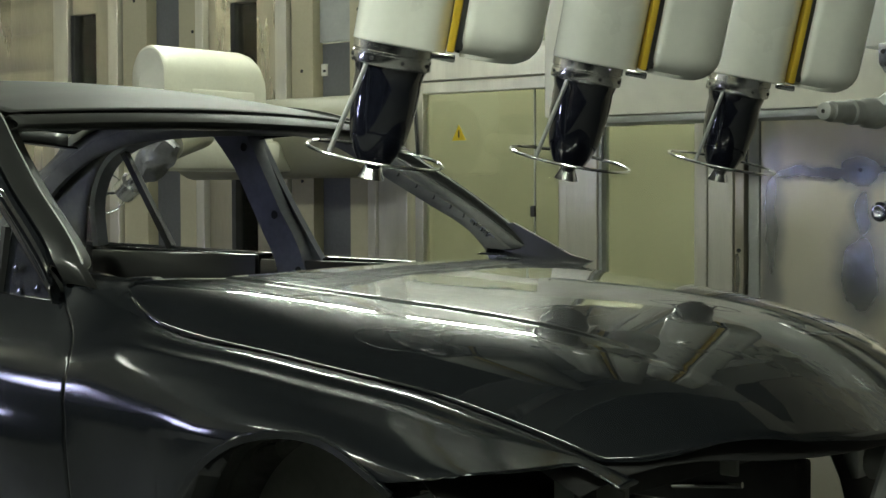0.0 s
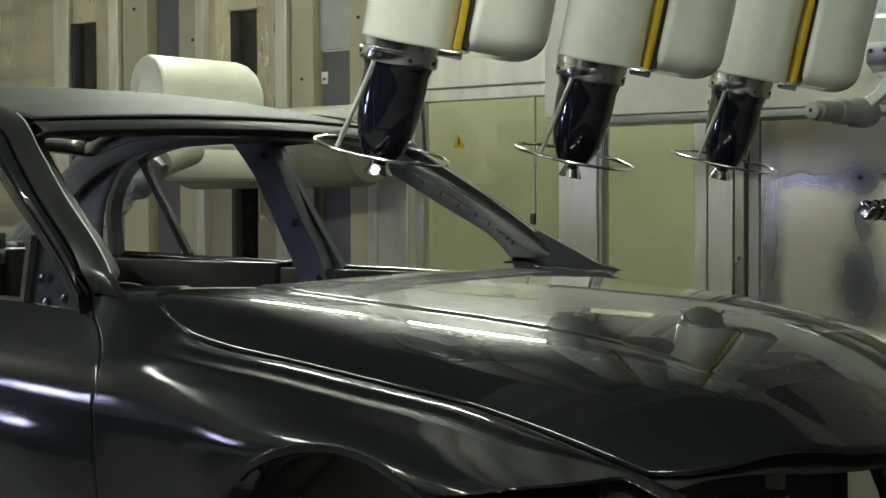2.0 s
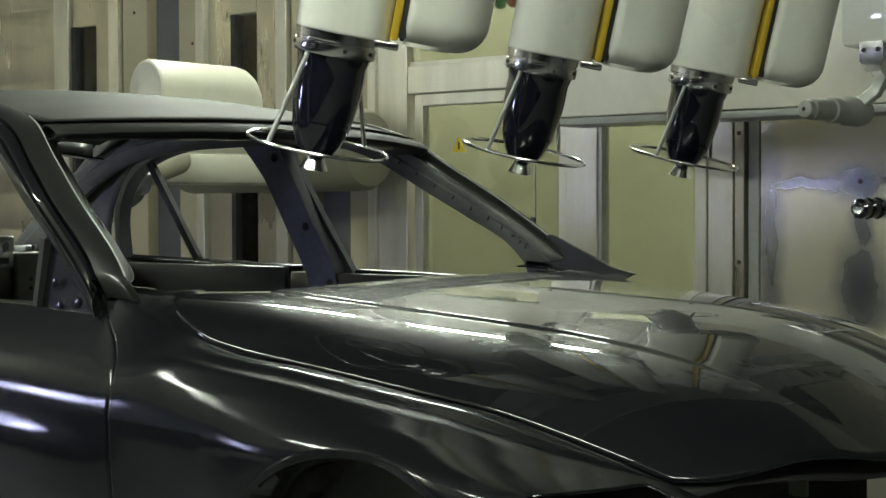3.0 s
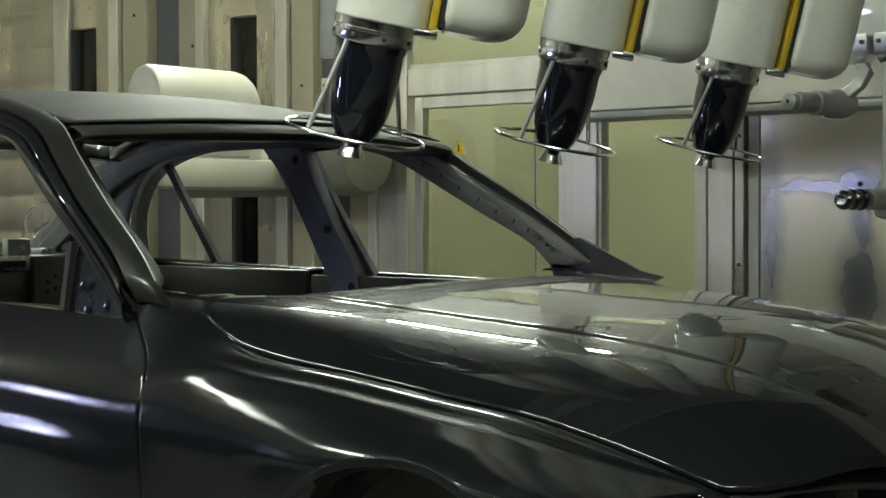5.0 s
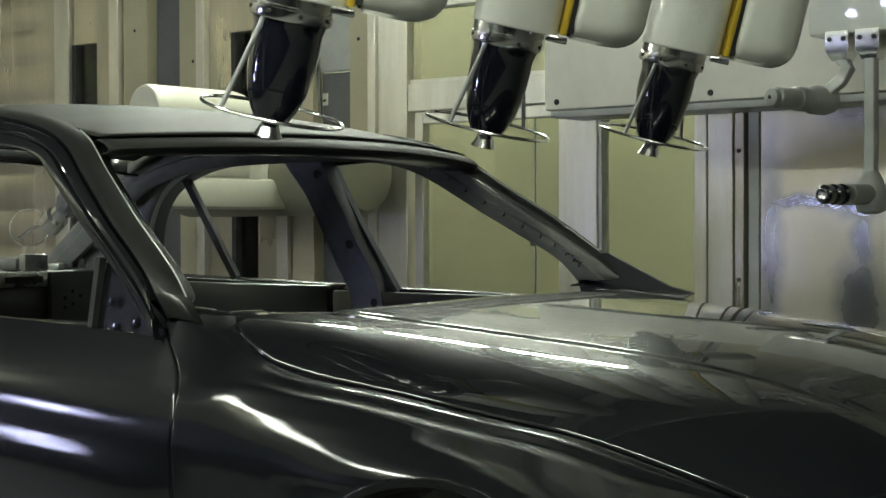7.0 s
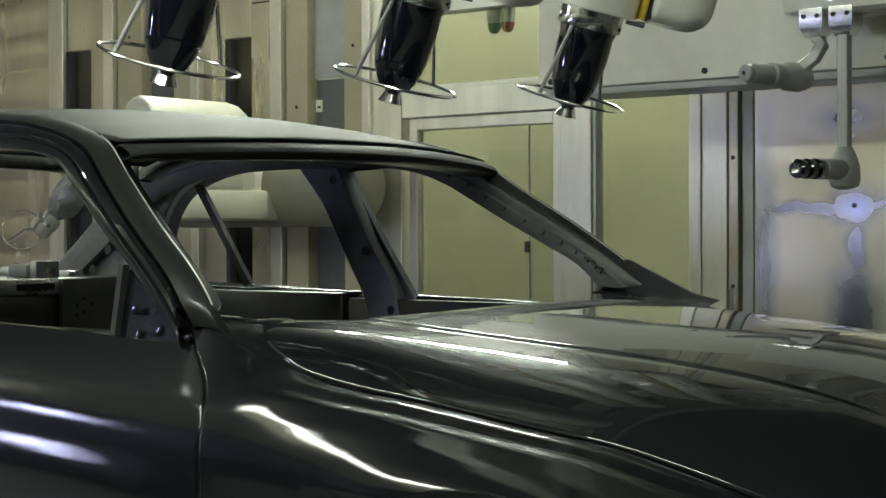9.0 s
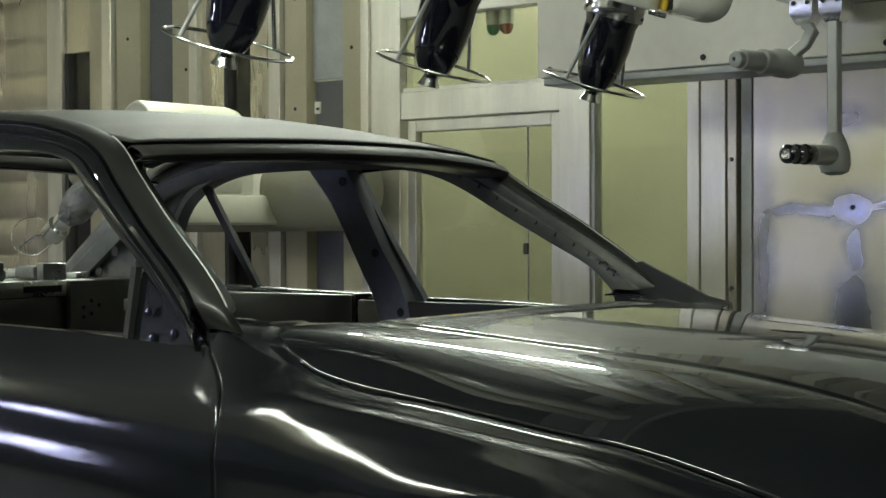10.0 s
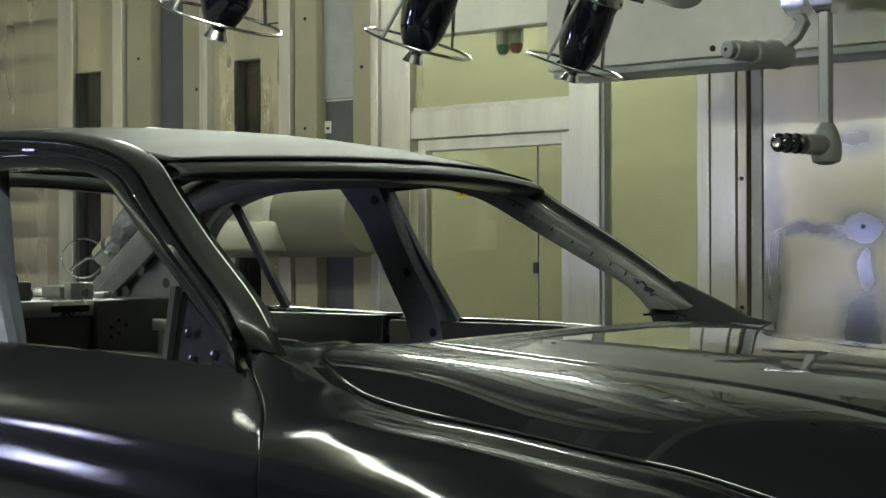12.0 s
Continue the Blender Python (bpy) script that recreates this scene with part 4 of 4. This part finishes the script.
    for s in (-1, 1):
        part("chassis_leg", boxed(-0.5, 0.40, s * 0.40, s * 0.48, 0.42, 0.54, bevel=0.01), DARK, car)
        part("inner_wing", boxed(-0.45, 0.30, s * 0.62, s * 0.635, 0.42, 0.68), INNER, car)
        part("headlamp_bracket", boxed(0.46, 0.50, s * 0.50, s * 0.62, 0.50, 0.66, bevel=0.006), GREY, car)
        part("crash_tube", lathe(bmesh.new(), [(0.035, 0), (0.04, 0.005), (0.04, 0.1), (0.03, 0.105)], pose(0.56, s * 0.42, 0.56, 0, 90, 0), n=18), INNER, car)
    part("headlamp_mount", boxed(0.53, 0.595, -0.61, -0.595, 0.45, 0.672, bevel=0.004), INNER, car, "bare grey headlamp mounting plate")
    part("bonnet_stay", tube([(0.50, -0.30, 0.605), (0.56, -0.30, 0.612), (0.635, -0.29, 0.618)], 0.006, 8), CHROME, car, "thin bright stay rod")
    part("latch_plate", boxed(0.60, 0.635, -0.31, -0.30, 0.635, 0.675, bevel=0.003), INNER, car)
    part("nose_brace", tube([(0.78, 0.05, 0.69), (0.70, 0.06, 0.45)], 0.014, 8), GREY, car, "slim nose brace")
    part("lower_crossmember", boxed(0.55, 0.60, -0.6, 0.6, 0.36, 0.44, bevel=0.01), DARK, car)


def build_car():
    car = thing("car_body", pose(0, 0, 0), "freshly painted anthracite saloon car body without glass or bumpers", "car")
    roof(car)
    hood(car)
    for s in (-1, 1):
        pillar(car, s)
        fender(car, s)
        front_door(car, s)
        rear_side(car, s)
    inside(car)
    return car


CAR = build_car()


# ---- spray machine ----
def rounded_prism(x0, x1, hy, z0, z1, left, right, bottom=0.0):
    """An upright shell with rounded ends; bottom: rounding below the right end."""
    bm = bmesh.new()
    n = 8
    sec = []
    for k in range(n + 1):
        a = math.pi / 2 * k / n
        sec.append((x1 - right + right * math.sin(a), -hy + right - right * math.cos(a)))
    for k in range(n + 1):
        a = math.pi / 2 * k / n
        sec.append((x1 - right + right * math.cos(a), hy - right + right * math.sin(a)))
    for k in range(n + 1):
        a = math.pi / 2 * k / n
        sec.append((x0 + left - left * math.sin(a), hy - left + left * math.cos(a)))
    for k in range(n + 1):
        a = math.pi / 2 * k / n
        sec.append((x0 + left - left * math.cos(a), -hy + left - left * math.sin(a)))
    rows = []
    b = max(bottom, 0.006)
    for k in range(7):
        a = math.pi / 2 * k / 6
        inset = b * (1 - math.sin(a))
        rows.append([(x0 + (x - x0) * (1 - inset / (x1 - x0)) if bottom else x0 + (x - x0), y * (1 - min(inset, 0.03) / hy), z0 + b * (1 - math.cos(a))) for x, y in sec])
    rows.append([(x, y, z1) for x, y in sec])
    vs = grid(bm, rows, wrap=True)
    bm.faces.new(vs[0])
    bm.faces.new(list(reversed(vs[-1])))
    return bm


def applicator():
    a = thing("paint_applicator", pose(0, 0, 2), "ivory robot arm with a black rotary paint bell and steel ring", "paint robot", "paint applicators")
    turn = pose(0, 0, 0, 0, 0, 38.7)
    sh = part("shroud", lathe(bmesh.new(), [(0.020, 0.010), (0.032, 0.014), (0.044, 0.035), (0.055, 0.065), (0.061, 0.10), (0.065, 0.13), (0.066, 0.165), (0.0655, 0.185),
                                            (0.069, 0.198), (0.071, 0.212)], n=48), BLACK, a, "glossy black tapered bell shroud")
    part("bell_cup", lathe(bmesh.new(), [(0.012, 0.016), (0.016, 0.010), (0.0215, -0.004), (0.0275, -0.016), (0.0265, -0.0165), (0.012, -0.006)], n=40), CHROME, sh,
         "bright flared metal bell cup")
    c = part("collar", lathe(bmesh.new(), [(0.068, 0.203), (0.076, 0.205), (0.078, 0.208), (0.078, 0.226), (0.0755, 0.228), (0.0755, 0.231), (0.078, 0.233), (0.078, 0.248), (0.072, 0.250)], n=48),
             ALU, a, "machined aluminium mounting collar")
    for k in range(8):
        t = radians(45 * k + 12)
        part("bolt", lathe(bmesh.new(), [(0.004, 0.0), (0.004, 0.0025), (0.002, 0.003)],
                           pose(0.0775 * math.cos(t), 0.0775 * math.sin(t), 0.218, 0, 90, math.degrees(t)), n=8), DARK, c)
    r = 0.134
    ring = [(r * math.cos(2 * math.pi * k / 72), r * math.sin(2 * math.pi * k / 72), 0.030) for k in range(72)]
    rg = part("electrode_ring", sweep(bmesh.new(), ring, round_section(0.0036, 8), closed=True), CHROME, a, "thin polished steel ring")
    for s in (-1, 1):
        part("strut", tube([(0, s * 0.068, 0.215), (0, s * 0.074, 0.19), (0, s * (r - 0.002), 0.032)], 0.0048, 10), GREY if s < 0 else CHROME, rg, "slim steel strut")
    f = part("wrist_shell", rounded_prism(-0.080, 0.100, 0.098, 0.249, 1.15, 0.095, 0.05), SHELL, a, "ivory enamelled wrist housing")
    f.matrix_local = turn
    y = part("gasket", boxed(0.101, 0.116, -0.094, 0.094, 0.256, 1.15, bevel=0.004), YELLOW, a, "yellow gasket strip")
    y.matrix_local = turn
    g = part("seam_gap", boxed(0.116, 0.130, -0.085, 0.085, 0.262, 1.15), DARK, a)
    g.matrix_local = turn
    h = part("rear_shell", rounded_prism(0.126, 0.278, 0.105, 0.250, 1.15, 0.02, 0.08, bottom=0.06), SHELL, a, "ivory rear half of the housing")
    h.matrix_local = turn
    for y0 in (-0.03, 0.035):
        hose = part("cable", tube([(0.123, y0, 0.255), (0.126, y0 - 0.02, 0.5), (0.123, y0, 0.8)], 0.006), BLACK, a)
        hose.matrix_local = turn
    k = part("clip", boxed(0.075, 0.12, -0.09, -0.07, 0.238, 0.252, bevel=0.003), ALU, a)
    k.matrix_local = turn
    return a


BELL = [applicator()]
for k in (1, 2):
    BELL.append(copy_thing(BELL[0], pose(0, 0.6 * k, 2)))


def bridge():
    b = thing("machine_bridge", pose(0.25, 0, 2.4), "ivory cross bridge carrying the paint applicators", "bridge")
    part("girder", boxed(-0.22, 0.28, -1.4, 2.97, 0.0, 0.3, bevel=0.02), SHELL, b, "ivory box girder")
    part("guide_rail", boxed(-0.02, 0.06, -1.35, 2.95, -0.03, 0.002, bevel=0.004), ALU, b)
    return b


BRIDGE = bridge()


def lift_beam():
    b = thing("lift_beam", pose(0, 2.35, 1.43), "worn white steel lift beam along the booth wall", "beam")
    part("face", boxed(-1.64, 3.4, 0.0, 0.12, 0.0, 0.62, bevel=0.008), BEAM, b, "worn white front sheet")
    part("lower_flange", boxed(-1.62, 3.4, 0.015, 0.25, -0.03, -0.002, bevel=0.004), GREY, b)
    for x in (-1.58, -0.9, -0.2, 0.5):
        part("rivet", lathe(bmesh.new(), [(0.012, 0), (0.011, 0.004), (0.005, 0.006)], pose(x, 0.0, 0.03, 90), n=10), DARK, b)
    return b


def carriage():
    """Origin above the first bracket, on the cover's lower edge."""
    c = thing("gun_carriage", pose(-0.26, 2.2, 1.7), "ivory carriage with two grey spray gun arms", "carriage")
    part("cover", boxed(-0.11, 0.9, -0.10, 0.148, 0.0, 0.5, bevel=0.02), SHELL, c, "ivory carriage cover")
    for x in (0.0, 0.105):
        br = part("bracket", sweep(bmesh.new(), [(x, -0.06, 0.012), (x, -0.06, -0.05), (x, -0.06, -0.085)], [(-0.045, -0.05), (0.045, -0.05), (0.045, 0.05), (-0.045, 0.05)],
                                   up=Vector((0, 1, 0)), scale=[0.9, 0.9, 0.55]), ALU, c, "bolted aluminium bracket")
        for dx, dz in ((-0.024, -0.015), (0.024, -0.015), (0.0, -0.055)):
            part("bolt", lathe(bmesh.new(), [(0.008, 0), (0.008, 0.004), (0.004, 0.005)], pose(x + dx, -0.105 + (0.018 if dz < -0.03 else 0), dz, 90), n=8), DARK, br)
    sec = [(-0.019, -0.015), (-0.015, -0.019), (0.015, -0.019), (0.019, -0.015), (0.019, 0.015), (0.015, 0.019), (-0.015, 0.019), (-0.019, 0.015)]
    arm = part("bent_arm", sweep(bmesh.new(), [(0.0, -0.07, -0.06), (0.012, -0.07, -0.09), (0.03, -0.08, -0.11), (0.01, -0.09, -0.15), (-0.055, -0.10, -0.20), (-0.07, -0.11, -0.212)],
                                 sec, up=Vector((0, 1, 0))), GREY, c, "bent grey arm")
    gun = look((-0.055, -0.08, -0.212), (-0.125, -0.35, -0.212))
    part("gun", lathe(bmesh.new(), [(0.042, 0.03), (0.050, 0.0), (0.048, -0.06), (0.036, -0.08), (0.036, -0.10), (0.041, -0.105), (0.041, -0.14), (0.034, -0.145), (0.034, -0.235),
                                    (0.028, -0.24), (0.028, -0.262), (0.022, -0.266)], gun, n=28), GREY, arm, "grey spray gun barrel")
    part("nozzle_hole", lathe(bmesh.new(), [(0.001, -0.2668), (0.007, -0.2668), (0.007, -0.268), (0.001, -0.268)], gun, n=12), DARK, arm)
    arm2 = part("straight_arm", sweep(bmesh.new(), [(0.105, -0.07, -0.06), (0.105, -0.07, -0.50)], sec, up=Vector((0, 1, 0))), GREY, c, "straight hanging grey arm")
    part("knuckle", lathe(bmesh.new(), [(0.025, 0.075), (0.038, 0.05), (0.050, 0.01), (0.052, -0.03), (0.045, -0.055), (0.02, -0.065)], pose(0.105, -0.07, -0.525), n=28), GREY, arm2)
    gun = look((0.105, -0.10, -0.525), (0.067, -0.35, -0.528))
    part("gun", lathe(bmesh.new(), [(0.034, 0.0), (0.034, -0.11), (0.03, -0.115)], gun, n=24), GREY, arm2, "grey spray gun body")
    part("gun_head", lathe(bmesh.new(), [(0.028, -0.112), (0.034, -0.12), (0.034, -0.15), (0.025, -0.155), (0.025, -0.17), (0.033, -0.175), (0.033, -0.20), (0.026, -0.205), (0.026, -0.215),
                                         (0.031, -0.22), (0.031, -0.245), (0.022, -0.252)], gun, n=24), BLACK, arm2, "black ribbed spray gun head")
    part("nozzle_face", lathe(bmesh.new(), [(0.008, -0.2525), (0.018, -0.2525), (0.016, -0.256), (0.008, -0.254)], gun, n=20), CHROME, arm2)
    return c


def rear_robot():
    r = thing("rear_robot", pose(-3.2, 2.0, 1.3), "cream robot with a wide cylindrical arm behind the car", "robot")
    bm = bmesh.new()
    rows = []
    for y, k in ((-0.17, 0.86), (-0.19, 0.94), (-0.20, 0.98), (-0.195, 1.0), (-0.18, 1.01), (0.32, 1.01), (0.37, 0.99), (0.40, 0.95), (0.42, 0.88)):
        a = [(-0.14, -0.02), (-0.14, 0.30)] + [(-0.035 - 0.105 * math.cos(math.pi * i / 20), 0.355 + 0.125 * math.sin(math.pi * i / 20)) for i in range(21)] + [(0.07, 0.30), (0.07, -0.02)]
        rows.append([(-0.15 + (x + 0.035) * (0.3 + 0.7 * k), y, -0.02 + (z + 0.02) * k) for x, z in a])
    vs = grid(bm, rows)
    bm.faces.new(vs[0]), bm.faces.new(list(reversed(vs[-1])))
    part("cover", bm, CREAM, r, "cream moulded cover with a rounded top")
    part("cover_panel", boxed(-0.07, -0.038, -0.05, 0.34, 0.08, 0.30, bevel=0.014), CREAM, r, "raised cream panel")
    part("lower_cover", boxed(-0.3, -0.03, -0.20, 0.80, -0.06, 0.08, bevel=0.03), CREAM, r)
    part("arm", lathe(bmesh.new(), [(0.10, 0), (0.17, 0.015), (0.19, 0.05), (0.193, 1.2), (0.18, 1.23), (0.15, 1.24)], pose(0.39, 0.68, 0.10, 0, -90, 0), n=40), TAN, r, "tan cylindrical arm")
    part("wall_mount", boxed(-0.3, -0.08, 0.35, 0.99, 0.0, 0.25, bevel=0.03), BEAM, r)
    return r


def rear_wrist():
    w = thing("robot_wrist", pose(-2.6, 1.5, 1.2), "robot wrist in a crumpled silver cover with a steel ring", "robot")
    bm = bmesh.new()
    rows = []
    for i in range(22):
        z = -0.02 + 0.24 * i / 21
        r0 = 0.042 + 0.026 * math.sin(math.pi * i / 21)
        rows.append([((r0 + 0.022 * noise.noise(Vector((math.cos(a) * 2.2, math.sin(a) * 2.2, z * 16)))) * math.cos(a),
                      (r0 + 0.022 * noise.noise(Vector((math.cos(a) * 2.2 + 5, math.sin(a) * 2.2, z * 16)))) * math.sin(a), z) for a in np.linspace(0, 2 * math.pi, 28, endpoint=False)])
    vs = grid(bm, rows, wrap=True)
    bm.faces.new(vs[0]), bm.faces.new(list(reversed(vs[-1])))
    tilt = pose(0, 0, 0, 0, 55, 0)
    part("cloth_cover", bm, CLOTH, w, "crumpled silver cloth cover").matrix_local = tilt
    part("wrist_joint", lathe(bmesh.new(), [(0.03, -0.16), (0.05, -0.15), (0.052, -0.08), (0.04, -0.07), (0.04, -0.02)], n=24), ALU, w, "bright machined wrist joint").matrix_local = tilt
    ring = [(0.085 * math.cos(2 * math.pi * k / 48), 0.085 * math.sin(2 * math.pi * k / 48), 0) for k in range(48)]
    rg = part("ring", sweep(bmesh.new(), ring, round_section(0.003, 6), closed=True), CHROME, w, "thin steel ring")
    rg.matrix_local = pose(-0.19, -0.05, -0.09, 75, 0, 45)
    part("stem", tube([(-0.12, 0, -0.085), (-0.19, -0.03, -0.09), (-0.25, -0.07, -0.14)], 0.006, 8), CHROME, w)
    part("forearm", tube([(0.16, 0.0, 0.10), (0.02, 0.3, 0.16), (-0.55, 0.5, 0.2)], 0.06, 20), TAN, w, "tan forearm")
    return w


WRIST = rear_wrist()
BEAM_OB = lift_beam()
CARRIAGE = carriage()
ROBOT = rear_robot()


def motions():
    walk(CAR, [(0, pose(0, 0, 0)), (3, pose(0.1308, 0, 0)), (6, pose(0.2616, 0, 0)), (9, pose(0.3913, 0, 0)), (12, pose(0.516, 0, 0))])
    path = (
        (0, -0.036, 0.152, 1.178),
        (0.5, -0.055, 0.016, 1.185),
        (0.9, -0.068, -0.085, 1.190),
        (1.5, -0.067, 0.058, 1.196),
        (2, -0.052, 0.191, 1.203),
        (2.25, -0.053, 0.238, 1.205),
        (2.5, -0.058, 0.188, 1.208),
        (3, -0.073, 0.029, 1.217),
        (3.6, -0.068, -0.15, 1.226),
        (4.3, -0.050, -0.02, 1.237),
        (4.9, -0.038, 0.112, 1.246),
        (5, -0.039, 0.098, 1.247),
        (5.5, -0.049, -0.056, 1.254),
        (6, -0.064, -0.213, 1.265),
        (6.3, -0.072, -0.245, 1.275),
        (6.5, -0.079, -0.224, 1.282),
        (7, -0.108, -0.057, 1.310),
        (7.65, -0.155, 0.075, 1.344),
        (8.3, -0.210, -0.03, 1.382),
        (9, -0.268, -0.156, 1.423),
        (9.5, -0.302, 0.007, 1.453),
        (10, -0.342, 0.072, 1.483),
        (10.5, -0.382, 0.100, 1.512),
        (11, -0.418, 0.123, 1.543),
        (11.5, -0.458, 0.147, 1.572),
        (12, -0.503, 0.174, 1.603),
    )
    tilt = lambda t: float(np.interp(t, (0, 6, 9, 12), (13.5, 15, 18, 20.5)))
    for k, b in enumerate(BELL):
        walk(b, [(t, pose(x + 0.05 * (k - 1), y + 0.6 * (k - 1), z, 0, tilt(t), 0)) for t, x, y, z in path])
    walk(BRIDGE, [(t, pose(x + 0.38, 0, z + 1.1)) for t, x, y, z in path])
    rise = ((0, 1.43), (3, 1.475), (5, 1.505), (6, 1.53), (7, 1.575), (9, 1.68), (10, 1.735), (11, 1.79), (12, 1.838))
    walk(BEAM_OB, [(t, pose(0, 2.35, z)) for t, z in rise])
    slide = ((0, 0.150, -0.100), (3, 0.085, -0.054), (5, 0.030, -0.019), (6, 0, 0), (7, -0.033, 0.046), (9, -0.104, 0.150), (10, -0.134, 0.203), (11, -0.165, 0.255), (12, -0.200, 0.303))
    walk(CARRIAGE, [(t, pose(-0.258 + x, 2.2, 1.700 + z)) for t, x, z in slide])
    reach = ((0, -3.036, 1.229), (1.5, -3.078, 1.204), (2.5, -3.142, 1.177), (4, -3.304, 1.162), (6, -3.499, 1.192), (9, -3.547, 1.229), (9.5, -3.519, 1.220), (10.5, -3.406, 1.201), (12, -3.196, 1.196))
    walk(WRIST, [(t, pose(x, 1.5, z)) for t, x, z in reach])
    walk(ROBOT, [(t, pose(-3.2 - dx, 2.0, 1.3 - dz)) for t, dx, dz in ((0, 0, 0), (3, 0.02, 0.009), (5, 0.03, 0.018), (7, 0.035, 0.039), (9, 0.04, 0.06), (12, 0.045, 0.105))])


motions()
